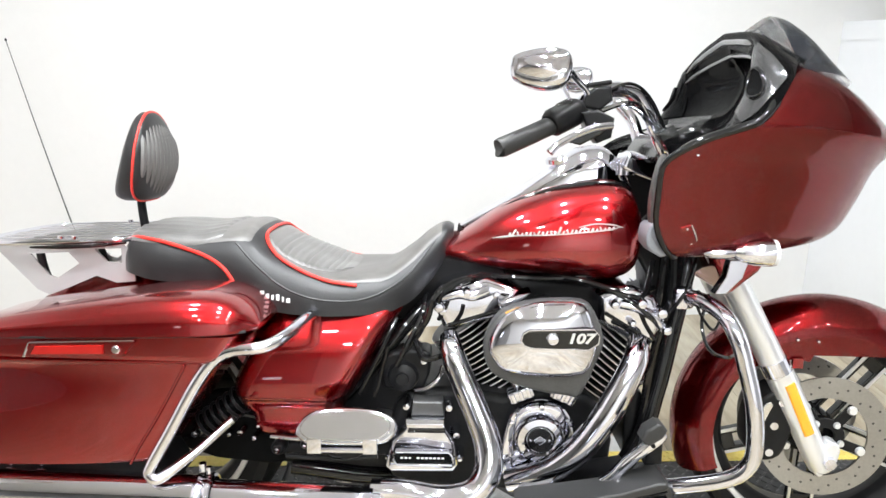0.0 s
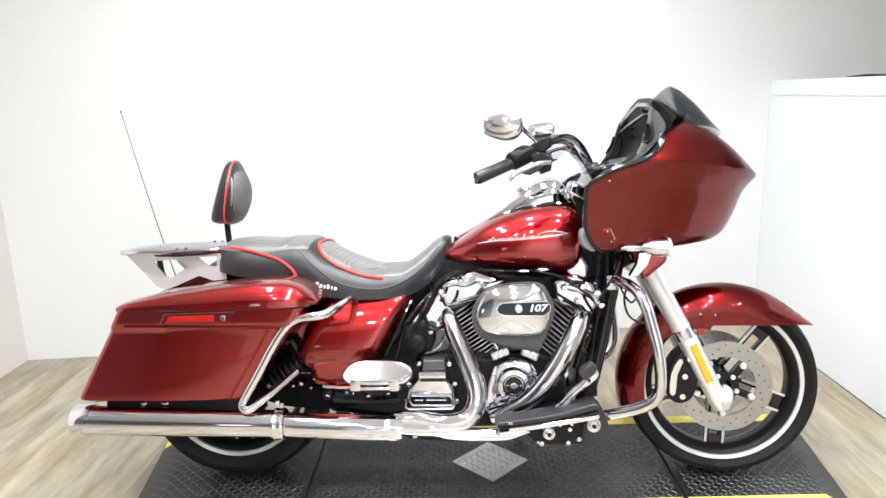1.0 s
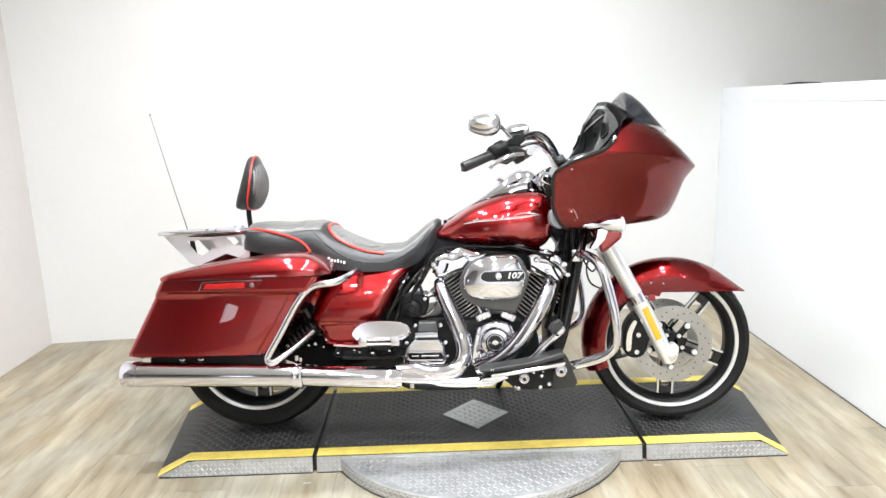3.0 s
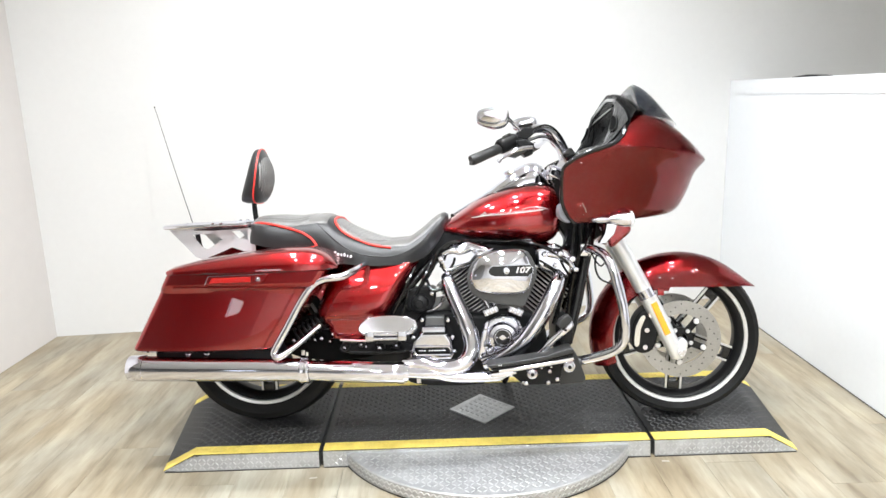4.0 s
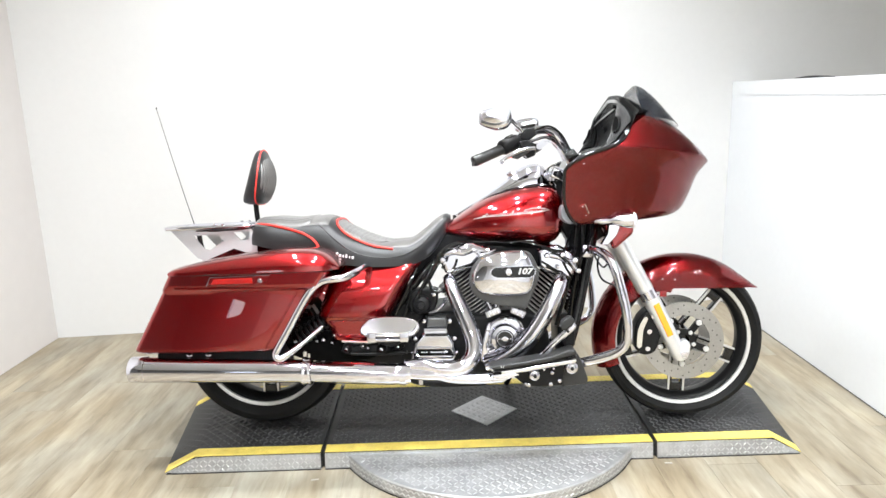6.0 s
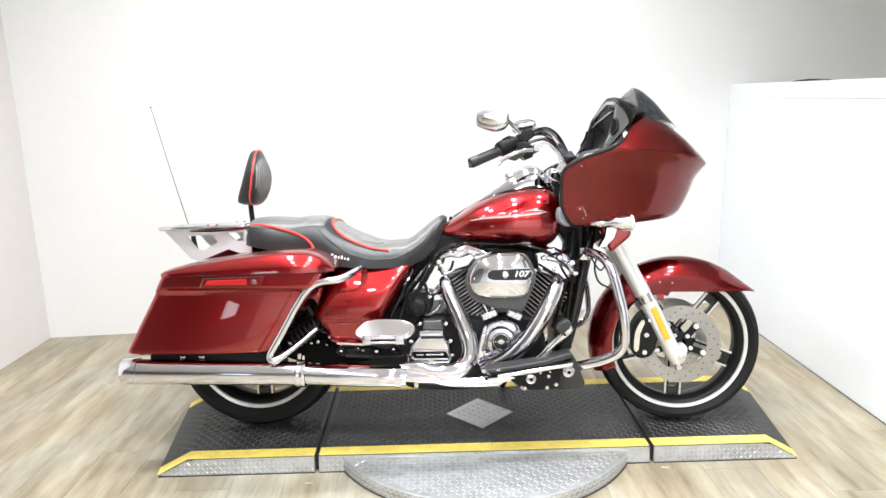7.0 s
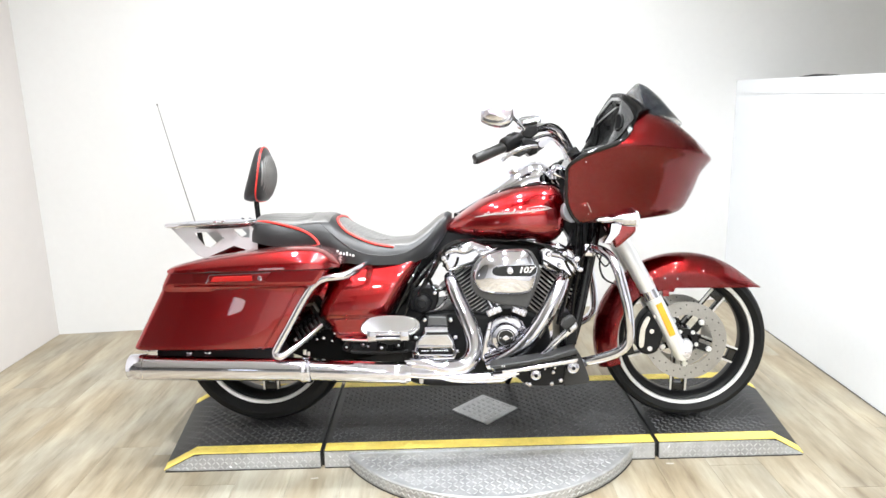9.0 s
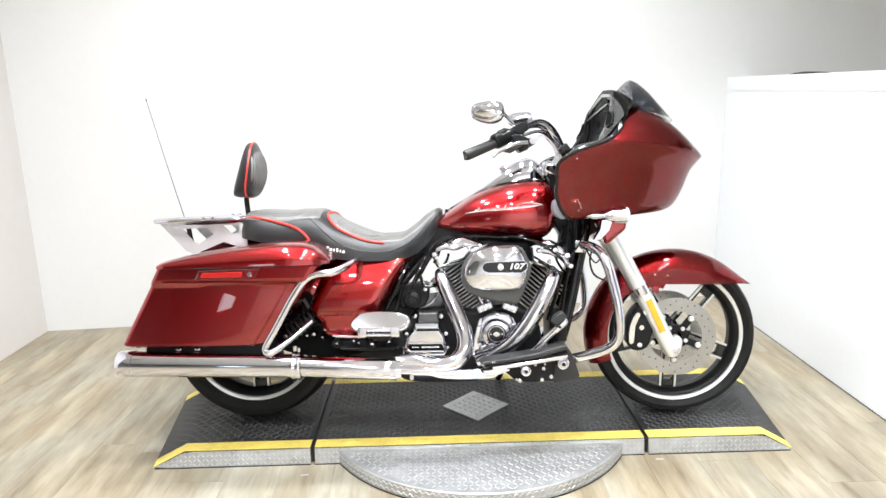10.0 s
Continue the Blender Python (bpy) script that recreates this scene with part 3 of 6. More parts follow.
def rotor(c, y, r, move, parent):
    d = part("brake_rotor", revolve([(r * 0.66, y - 0.0028), (r, y - 0.0028), (r, y + 0.0028), (r * 0.66, y + 0.0028)], c, "y", 64, closed=True), ROTOR, parent, "drilled steel brake disc", move)
    for k in range(36):
        a = 2 * math.pi * k / 36
        rr = r * (0.92, 0.84, 0.76)[k % 3]
        hole = revolve([(0.0001, y - 0.0034), (0.0029, y - 0.0034), (0.0029, y - 0.0026), (0.0001, y - 0.0026)], (c[0] + rr * math.cos(a), c[1], c[2] + rr * math.sin(a)), "y", 8)
        part("vent_hole", hole, GREYBLK, d, "", move)
    car = bmesh.new()
    for k in range(5):
        b = box(0, 0, 0, r * 0.40, 0.006, 0.024, 0.002)
        bmesh.ops.transform(b, matrix=Matrix.Translation((c[0], c[1] + y, c[2])) @ rot("Y", -(51 + 72 * k)) @ Matrix.Translation((r * 0.48, 0, 0)), verts=b.verts)
        merge(car, b)
    revolve([(r * 0.16, y - 0.004), (r * 0.31, y - 0.004), (r * 0.31, y + 0.004), (r * 0.16, y + 0.004)], c, "y", 40, car, True)
    part("rotor_carrier", car, SATIN, d, "black disc carrier", move)
    for k in range(5):
        a = radians(51 + 72 * k)
        for f, br in ((0.60, 0.011), (0.27, 0.008)):
            sg = 1 if y > 0 else -1
            bolt = revolve([(0.0005, y + sg * 0.010), (br * 0.8, y + sg * 0.010), (br, y + sg * 0.006), (br, y), (0.0005, y)], (c[0] + r * f * math.cos(a), c[1], c[2] + r * f * math.sin(a)), "y", 12)
            part("rotor_bolt", bolt, CAST, d, "", move)


rotor(AX, -0.078, 0.145, STEER, bike)
rotor(AX, 0.078, 0.145, STEER, bike)

# front brake caliper behind the right fork leg
CAL = [(1.395, 0.335), (1.405, 0.385), (1.435, 0.425), (1.475, 0.435), (1.50, 0.40), (1.49, 0.33), (1.47, 0.275), (1.43, 0.262), (1.40, 0.285)]
cal = part("brake_caliper", slab(CAL, -0.128, -0.045, 0.010, 3), SATIN, bike, "black front brake caliper", STEER)
part("caliper_inlay", slab([(1.404, 0.295), (1.407, 0.36), (1.430, 0.405), (1.444, 0.398), (1.427, 0.355), (1.422, 0.295)], -0.132, -0.126, 0.002, 2), ALU, cal, "silver machined caliper inlay", STEER)
for bx, bz in ((1.448, 0.352), (1.442, 0.288), (1.462, 0.408)):
    part("caliper_bolt", revolve([(0.001, -0.137), (0.009, -0.137), (0.010, -0.127), (0.001, -0.127)], (bx, 0, bz), "y", 12), CHROME, cal, "", STEER)

# fork legs
for s in (-1, 1):
    y = s * 0.118
    up = part("fork_tube", tube([(1.305, y, 0.745), (1.451, y, 0.475)], 0.0295, 22, 1), CAST, bike, "satin silver fork cover", STEER)
    part("fork_collar", tube([(1.437, y, 0.503), (1.453, y, 0.473)], 0.0315, 22, 1), CHROME, up, "", STEER)
    low = part("fork_slider", tube([(1.448, y, 0.484), (1.498, y, 0.385), (1.546, y, 0.285), (1.562, y, 0.25)], [0.031, 0.030, 0.028, 0.024], 20, 4), CAST, bike, "satin silver fork slider", STEER)
    part("axle_clamp", slab([(1.546, 0.282), (1.568, 0.318), (1.588, 0.314), (1.594, 0.294), (1.582, 0.252), (1.558, 0.240), (1.543, 0.254)], y - 0.022, y + 0.018, 0.007, 3), CAST, low, "", STEER)
    part("axle_nut", revolve([(0.001, -0.012), (0.014, -0.011), (0.016, 0.0), (0.001, 0.0)], (1.570, y - 0.022 if s < 0 else y + 0.018, 0.272), "y", 6), CHROME, low, "", STEER)
    d = Vector((0.109, 0, -0.218)).normalized()
    if s < 0:
        a, b = Vector((1.468, y - 0.0305, 0.456)), Vector((1.520, y - 0.029, 0.340))
        n = Vector((d.z, 0, -d.x))
        rf = []
        for w, yy in ((0.0115, 0.004), (0.0115, -0.001), (0.008, -0.004)):
            rf.append([(p + n * k * w + Vector((0, yy, 0)))[:] for p, k in ((a, -1), (b, -1), (b, 1), (a, 1))])
        part("fork_reflector", loft(rf), AMBER, low, "amber reflector strip", STEER)

# front fender
def fender_ring(phi, r_out, r_in, w):
    """A cross-section of the fender at an angle about the axle."""
    c, s = math.cos(phi), math.sin(phi)
    pts = []
    h = min(0.075, (r_out - r_in) * 0.9)
    for k in range(9):
        t = k / 8
        pts.append((-w, r_in + (r_out - h - r_in) * t))
    for k in range(1, 12):
        a = math.pi * k / 12
        pts.append((-w * math.cos(a), r_out - h + h * math.sin(a) ** 0.95))
    for k in range(9):
        t = k / 8
        pts.append((w, r_out - h + (r_in - r_out + h) * t))
    return [(AX.x + r * c, y, AX.z + r * s) for y, r in pts]


def inner_radius(deg):
    if deg < 104:
        z = 0.196
        return z / max(0.05, math.sin(radians(deg)))
    return hermite([104, 112, 124, 140, 160, 205], [0.185, 0.198, 0.218, 0.238, 0.246, 0.248], deg)


rings = []
for k in range(49):
    deg = 36.0 + (201 - 36.0) * k / 48
    ro = hermite([36, 42, 50, 90, 150, 205], [0.334, 0.327, 0.322, 0.319, 0.326, 0.330], deg)
    wd = hermite([35, 41, 62, 205], [0.058, 0.070, 0.080, 0.080], deg)
    rings.append(fender_ring(radians(deg), ro, min(inner_radius(deg), ro - 0.006), wd))
fm = loft(rings, False, False)
bmesh.ops.solidify(fm, geom=fm.faces[:], thickness=0.004)
ff = part("front_fender", fm, RED, bike, "dark red front fender", STEER)
for bx, bz in ((1.503, 0.538), (1.548, 0.535)):
    part("fender_bolt", revolve([(0.0005, -0.0865), (0.003, -0.086), (0.0042, -0.081), (0.0005, -0.081)], (bx, 0, bz), "y", 10), CHROME, ff, "", STEER)
part("fender_bracket", slab([(1.494, 0.496), (1.518, 0.496), (1.518, 0.472), (1.494, 0.472)], -0.090, -0.080, 0.002, 0), RED, ff, "red fender bracket", STEER)

# fairing shell
FAIR = [  # rear height, front height, rear x, front x, half width
    (0.760, 0.782, 1.195, 1.465, 0.205), (0.750, 0.772, 1.170, 1.530, 0.245), (0.775, 0.790, 1.137, 1.570, 0.276), (0.840, 0.848, 1.112, 1.605, 0.302),
    (0.925, 0.915, 1.110, 1.632, 0.331), (0.972, 0.944, 1.158, 1.655, 0.346), (1.009, 0.957, 1.264, 1.664, 0.350), (1.019, 0.962, 1.284, 1.663, 0.342), (1.056, 0.984, 1.318, 1.645, 0.312),
    (1.095, 1.033, 1.334, 1.600, 0.280), (1.120, 1.078, 1.356, 1.548, 0.240), (1.128, 1.103, 1.385, 1.510, 0.200)]


def plan_ring(row, n=44, shift=0.0, power=2.25):
    zr, zf, xr, xf, w = row
    w -= shift
    xf -= shift
    out = []
    for k in range(n + 1):
        a = -math.pi / 2 + math.pi * k / n
        c, s = max(0.0, math.cos(a)), math.sin(a)
        u = c ** (2 / power)
        out.append((xr + (xf - xr) * u, w * math.copysign(abs(s) ** (2 / power), s), zr + (zf - zr) * u ** 1.4))
    return out


def dense_rows(rows, n):
    t = list(range(len(rows)))
    out = []
    for k in range(n + 1):
        x = (len(rows) - 1) * k / n
        out.append(tuple(hermite(t, [r[j] for r in rows], x) for j in range(5)))
    return out


shell = loft([plan_ring(r) for r in dense_rows(FAIR, 40)], False, False)
bmesh.ops.solidify(shell, geom=shell.faces[:], thickness=0.006)
fairing = part("fairing", shell, RED, bike, "dark red frame-mounted shark-nose fairing", angle=30)
for s in (-1, 1):
    part("fairing_screw", revolve([(0.0005, s * 0.341), (0.003, s * 0.341), (0.0045, s * 0.337), (0.0045, s * 0.322), (0.0005, s * 0.322)], (1.169, 0, 0.955), "y", 14), CHROME, fairing, "small chrome screw")


def fair_y(x, z):
    """Half width of the fairing's side at x and height z, below its ridge."""
    low = FAIR[1:7]
    zs = [0.5 * (r[0] + r[1]) for r in low]
    xr, xf, w = (hermite(zs, [r[j] for r in low], z) for j in (2, 3, 4))
    c = max(0.0, (x - xr) / (xf - xr)) ** 1.125
    return w * (1 - c * c) ** (1 / 2.25)


# small vents low on the fairing sides
for s in (-1, 1):
    vent = [(1.158, 0.818), (1.178, 0.822), (1.192, 0.794), (1.202, 0.764), (1.180, 0.760), (1.167, 0.790)]
    rings = [[(vx + (1.18 - vx) * f, s * (fair_y(vx, vz) + lift), vz + (0.791 - vz) * f) for vx, vz in vent] for f, lift in ((0.0, -0.003), (0.0, 0.0006), (0.10, 0.0016))]
    vp = part("vent_panel", loft(rings), RED, fairing, "dark red vent flap")
    part("vent_edge", tube([(vx + 0.001, s * (fair_y(vx, vz) + 0.003), vz) for vx, vz in vent[1:4]], [0.0010, 0.0020, 0.0022], 8, 4), CHROME, vp, "thin bright vent edge")
    for vx, vz in ((1.173, 0.812), (1.186, 0.782)):
        part("vent_screw", revolve([(0.0005, -0.002), (0.0022, -0.0015), (0.0022, 0.002), (0.0005, 0.002)], (vx, s * (fair_y(vx, vz) + 0.002), vz), "y", 10), CHROME, vp)
# black edge trim along the cockpit rim and down the rear edge
for s in (-1, 1):
    rim_pts = [plan_ring(r)[0] for r in dense_rows(FAIR, 40)][4:38]
    part("edge_trim", tube([(x - 0.003, s * abs(y), z) for x, y, z in rim_pts], [0.006] * 8 + [0.008] * 6 + [0.0105] * 6, 10, 1), BLACK, fairing, "black rubber edge trim")
sh_rows = [(1.112, 1.088, 1.400, 1.560, 0.235), (1.150, 1.135, 1.390, 1.525, 0.200), (1.195, 1.190, 1.388, 1.482, 0.155), (1.230, 1.236, 1.398, 1.440, 0.085), (1.250, 1.252, 1.412, 1.420, 0.012)]
shield = loft([plan_ring(r, 30) for r in dense_rows(sh_rows, 14)], False, False)
bmesh.ops.solidify(shield, geom=shield.faces[:], thickness=0.004)
part("windshield", shield, SHIELD, fairing, "short dark smoked windshield")

# inner fairing: dash, hood and gauge pods
IN_P = {
    0.335: [(1.125, 0.948), (1.150, 0.968), (1.215, 0.992), (1.275, 1.014), (1.298, 1.035), (1.316, 1.055), (1.334, 1.092)],
    0.305: [(1.150, 0.955), (1.190, 0.975), (1.235, 1.000), (1.272, 1.035), (1.296, 1.068), (1.316, 1.096), (1.350, 1.118)],
    0.24: [(1.190, 0.968), (1.225, 0.985), (1.262, 1.025), (1.288, 1.075), (1.300, 1.120), (1.318, 1.152), (1.395, 1.130)],
    0.15: [(1.215, 0.975), (1.265, 0.992), (1.315, 1.040), (1.338, 1.105), (1.324, 1.168), (1.334, 1.196), (1.435, 1.140)],
    0.0: [(1.215, 0.985), (1.290, 1.000), (1.352, 1.050), (1.372, 1.120), (1.328, 1.190), (1.336, 1.213), (1.470, 1.130)]}
rows = []
for k in range(33):
    y = -0.335 + 0.67 * k / 32
    ctrl = [(hermite(sorted(IN_P), [IN_P[q][i][0] for q in sorted(IN_P)], abs(y)), y, hermite(sorted(IN_P), [IN_P[q][i][1] for q in sorted(IN_P)], abs(y))) for i in range(7)]
    rows.append([v[:] for v in curve(ctrl, 5)])
inner_bm = loft(rows, False, False)
bmesh.ops.solidify(inner_bm, geom=inner_bm.faces[:], thickness=0.006)
inner = part("inner_fairing", inner_bm, PIANO, fairing, "gloss black inner fairing and dash")


def inner_pt(y, u, lift=0.0):
    """A point of the inner fairing at y; u runs from the rear rim (0) over the dash to the front (1)."""
    keys = sorted(IN_P)
    ctrl = [(hermite(keys, [IN_P[q][i][0] for q in keys], abs(y)), y, hermite(keys, [IN_P[q][i][1] for q in keys], abs(y))) for i in range(7)]
    pts = curve(ctrl, 10)
    k = u * (len(pts) - 1)
    i = min(int(k), len(pts) - 2)
    p = pts[i].lerp(pts[i + 1], k - i)
    d = (pts[i + 1] - pts[i]).normalized()
    return p + Vector((-d.z, 0, d.x)) * lift


def inner_patch(corners, lift):
    """A thin panel laid on the inner fairing between four (y, u) corners."""
    (ya, ua), (yb, ub), (yc, uc), (yd, ud) = corners
    grid = []
    for i in range(9):
        f = i / 8
        grid.append([inner_pt(*[(p + (q - p) * g) for p, q in ((ya + (yd - ya) * f, yb + (yc - yb) * f), (ua + (ud - ua) * f, ub + (uc - ub) * f))], lift) for g in [j / 8 for j in range(9)]])
    bm = loft(grid, False, False)
    bmesh.ops.solidify(bm, geom=bm.faces[:], thickness=0.003)
    return bm


# ribs and ledges are coloured grey to stand in for reflections on black gloss
for u, r in ((0.690, 0.0075), (0.605, 0.0060)):
    part("hood_rib", tube([inner_pt(-0.165 + 0.37 * k / 14, u, 0.001) for k in range(15)], [0.002] + [r] * 13 + [0.002], 10, 3), GLEAM, inner, "hood rib, grey for the room reflection on it")
for s in (-1, 1):
    # only the near panel carries the reflection grey; the far one stays black
    part("speaker_panel", inner_patch(((s * 0.185, 0.34), (s * 0.320, 0.42), (s * 0.322, 0.92), (s * 0.215, 0.80)), 0.003), GLEAM if s < 0 else PIANO, inner, "gloss speaker panel")
    part("dash_wing", inner_patch(((s * 0.05, 0.20), (s * 0.20, 0.22), (s * 0.22, 0.34), (s * 0.06, 0.30)), 0.003), GLEAM, inner, "dash ledge, grey for the room reflection on it")
    ring_pts = []
    for k in range(24):
        a = 2 * math.pi * k / 24
        ring_pts.append(inner_pt(s * (0.274 + 0.031 * math.cos(a)), 0.620 + 0.095 * math.sin(a) + 0.02 * math.cos(a), 0.006))
    mid = inner_pt(s * 0.274, 0.620, 0.001)
    part("speaker_bezel", tube(ring_pts, 0.003, 8, 1, None, True), BLACK, inner, "oval speaker surround")
    part("speaker_grille", loft([[p.lerp(mid, f) for p in ring_pts] for f in (0.02, 0.35, 0.7, 0.95)]), RECESS, inner, "dark oval speaker grille")
part("switch_pod", box(1.148, -0.215, 0.985, 0.038, 0.05, 0.042, 0.006, rot("Y", -35)), BLACK, inner, "black switch pod")
# black liner inside the shell
liner = loft([plan_ring(r, 44, 0.012) for r in dense_rows(FAIR, 40)[3:30]], False, False)
bmesh.ops.solidify(liner, geom=liner.faces[:], thickness=0.003)
part("fairing_liner", liner, SATIN, fairing, "black fairing inner liner")
part("dash_shelf", slab([(1.150, 0.935), (1.160, 0.975), (1.185, 1.000), (1.225, 1.008), (1.27, 0.995), (1.25, 0.935)], -0.15, 0.15, 0.012, 3), BLACK, inner, "satin black switch panel")

# lower cowl, turn signal and horn cover under the fairing
part("cowl_lining", slab([(1.124, 0.93), (1.112, 0.85), (1.122, 0.79), (1.145, 0.765), (1.165, 0.765), (1.15, 0.80), (1.135, 0.86), (1.14, 0.95)], -0.258, -0.215, 0.010, 3), GREYBLK, fairing, "grey-black fairing lining")
part("lower_lining", slab([(1.108, 0.812), (1.124, 0.818), (1.138, 0.795), (1.160, 0.766), (1.134, 0.752), (1.106, 0.775)], -0.262, -0.185, 0.006, 2), GREYPL, fairing, "grey inner fairing panel")
part("fork_cover", slab([(1.275, 0.745), (1.36, 0.745), (1.375, 0.715), (1.345, 0.685), (1.305, 0.655), (1.29, 0.69)], -0.165, 0.165, 0.012, 3), RED, bike, "dark red lower fork cover")
part("headlamp_bay", box(1.385, 0, 0.81, 0.16, 0.26, 0.05, 0.01), BLACK, fairing)
for s in (-1, 1):
    y = s * 0.265
    ts = part("turn_signal", revolve([(0.001, -0.050), (0.011, -0.048), (0.020, -0.034), (0.0255, -0.010), (0.027, 0.010), (0.027, 0.022)], (1.323, y, 0.763), "x", 28), CHROME, bike, "chrome bullet turn signal")
    part("signal_stalk", revolve([(0.001, -0.108), (0.006, -0.104), (0.011, -0.084), (0.011, -0.064), (0.007, -0.046), (0.001, -0.044)], (1.323, y, 0.761), "x", 20), CHROME, ts, "chrome signal stalk")
    part("signal_lens", revolve([(0.027, 0.020), (0.0258, 0.030), (0.0165, 0.036), (0.001, 0.038)], (1.323, y, 0.763), "x", 28), LENS, ts, "turn signal lens, white for the glare on it")
    part("signal_bracket", slab([(1.266, 0.748), (1.303, 0.748), (1.292, 0.712), (1.262, 0.680), (1.240, 0.681), (1.260, 0.715)], y + s * 0.006, y - s * 0.024, 0.003, 0), CHROME, ts, "chrome signal bracket")

# tank
TX = [0.670, 0.685, 0.715, 0.77, 0.83, 0.90, 0.97, 1.04, 1.09, 1.115, 1.130]
T_TOP = [0.730, 0.742, 0.762, 0.800, 0.840, 0.871, 0.890, 0.898, 0.893, 0.876, 0.842]
T_BOT = [0.732, 0.722, 0.714, 0.702, 0.690, 0.679, 0.672, 0.668, 0.674, 0.690, 0.725]
T_W = [0.035, 0.062, 0.092, 0.128, 0.155, 0.173, 0.182, 0.180, 0.168, 0.152, 0.125]


def arch_ring(x, top, bot, w, n=40, pt=0.62, pb=0.75, mid=0.42):
    """A closed body section: full sides, rounded crown, softer belly."""
    zc = bot + (top - bot) * mid
    out = []
    for k in range(n):
        a = 2 * math.pi * k / n
        c, s = math.cos(a), math.sin(a)
        y = w * math.copysign(abs(c) ** pb, c)
        z = zc + ((top - zc) * abs(s) ** pt if s > 0 else -(zc - bot) * abs(s) ** pb)
        out.append((x, y, z))
    return out


def body_loft(xs, tops, bots, ws, n=36, lo=None, hi=None, **kw):
    rings = []
    for k in range(n + 1):
        t = k / n
        x = xs[0] + (xs[-1] - xs[0]) * (0.5 - 0.5 * math.cos(math.pi * t) if kw.get("ease", True) else t)
        rings.append(arch_ring(x, hermite(xs, tops, x), hermite(xs, bots, x), hermite(xs, ws, x), pt=kw.get("pt", 0.62), pb=kw.get("pb", 0.75), mid=kw.get("mid", 0.42), n=kw.get("ring", 44)))
    return loft(rings)


tank = part("fuel_tank", body_loft(TX, T_TOP, T_BOT, T_W, 44, pt=0.85, pb=0.72, mid=0.40), RED, bike, "dark red teardrop fuel tank", angle=50)
cons = body_loft([0.735, 0.78, 0.85, 0.93, 1.0, 1.045, 1.075, 1.10, 1.12], [0.786, 0.815, 0.856, 0.914, 0.964, 0.971, 0.958, 0.926, 0.892],
                 [0.780, 0.80, 0.84, 0.86, 0.87, 0.88, 0.88, 0.87, 0.86], [0.020, 0.038, 0.055, 0.068, 0.075, 0.075, 0.070, 0.058, 0.040], 26, pt=0.6, mid=0.2)
console = part("tank_console", cons, CHROME, tank, "chrome tank console")
part("fuel_cap", revolve([(0.034, 0.0), (0.036, 0.010), (0.030, 0.017), (0.001, 0.020)], (0.965, -0.02, 0.926), "z", 24), CHROME, console, "chrome fuel cap")
for s in (-1, 1):
    edge = [(x, s * hermite(TX, T_W, x) * 0.50, hermite(TX, T_TOP, x) - 0.010) for x in (0.74, 0.80, 0.87, 0.94, 1.0, 1.05, 1.09, 1.11)]
    part("console_trim", tube([(0.735, s * 0.02, 0.782)] + [(x, s * hermite([0.74, 0.85, 1.0, 1.12], [0.035, 0.075, 0.098, 0.085], x), z) for x, _, z in edge], 0.006, 8, 4), BLACK, tank, "black console trim")


def tank_side(x, z, s=-1):
    """The tank's side surface at x and height z."""
    top, bot, w = hermite(TX, T_TOP, x), hermite(TX, T_BOT, x), hermite(TX, T_W, x)
    zc = bot + (top - bot) * 0.40
    f = (z - zc) / (top - zc) if z > zc else (zc - z) / (zc - bot)
    if z > zc:
        sn = min(0.999, abs(f)) ** (1 / 0.85)
    else:
        sn = min(0.999, abs(f)) ** (1 / 0.72)
    return s * w * max(0.0, 1 - sn * sn) ** (0.5 * 0.72)


# the tank's raised emblem: plain slanted bright bars over one flowing stroke
for s in (-1, 1):
    em = bmesh.new()
    n = 26
    for k in range(n):
        x = 0.842 + 0.214 * k / (n - 1)
        z = 0.783 + 0.016 * k / (n - 1)
        h = 0.018 if k in (1, 12) else (0.009, 0.0075, 0.011, 0.0075, 0.0085)[k % 5]
        box(x, tank_side(x, z, s) + s * 0.0018, z + (h - 0.010) * 0.35, 0.0036 if k % 4 else 0.0050, 0.003, h, 0.0012, rot("Y", (24, 34, -18, 28)[k % 4]), em)
    stroke = [(x, tank_side(x, z, s) + s * 0.0014, z) for x, z in ((0.806, 0.773), (0.83, 0.777), (0.86, 0.781), (0.92, 0.784), (0.98, 0.789), (1.04, 0.795), (1.074, 0.801))]
    tube(stroke, [0.0008, 0.0026, 0.0018, 0.0015, 0.0015, 0.0020, 0.0008], 6, 4, em)
    swash = [(x, tank_side(x, z, s) + s * 0.0012, z) for x, z in ((0.985, 0.801), (1.02, 0.808), (1.055, 0.806), (1.078, 0.800))]
    tube(swash, [0.0008, 0.0015, 0.0017, 0.0008], 6, 4, em)
    part("tank_emblem", em, RIMLIP, tank, "raised chrome tank emblem")

# seat
SX = [-0.028, -0.014, 0.016, 0.07, 0.15, 0.21, 0.255, 0.29, 0.325, 0.40, 0.48, 0.56, 0.62, 0.67, 0.705, 0.72]
S_TOP = [0.742, 0.770, 0.788, 0.790, 0.786, 0.792, 0.796, 0.787, 0.758, 0.725, 0.704, 0.704, 0.735, 0.775, 0.792, 0.785]
S_BOT = [0.712, 0.700, 0.694, 0.684, 0.676, 0.668, 0.655, 0.640, 0.626, 0.616, 0.612, 0.612, 0.628, 0.672, 0.725, 0.755]
S_W = [0.085, 0.125, 0.158, 0.176, 0.182, 0.186, 0.192, 0.198, 0.205, 0.210, 0.202, 0.182, 0.150, 0.112, 0.078, 0.050]


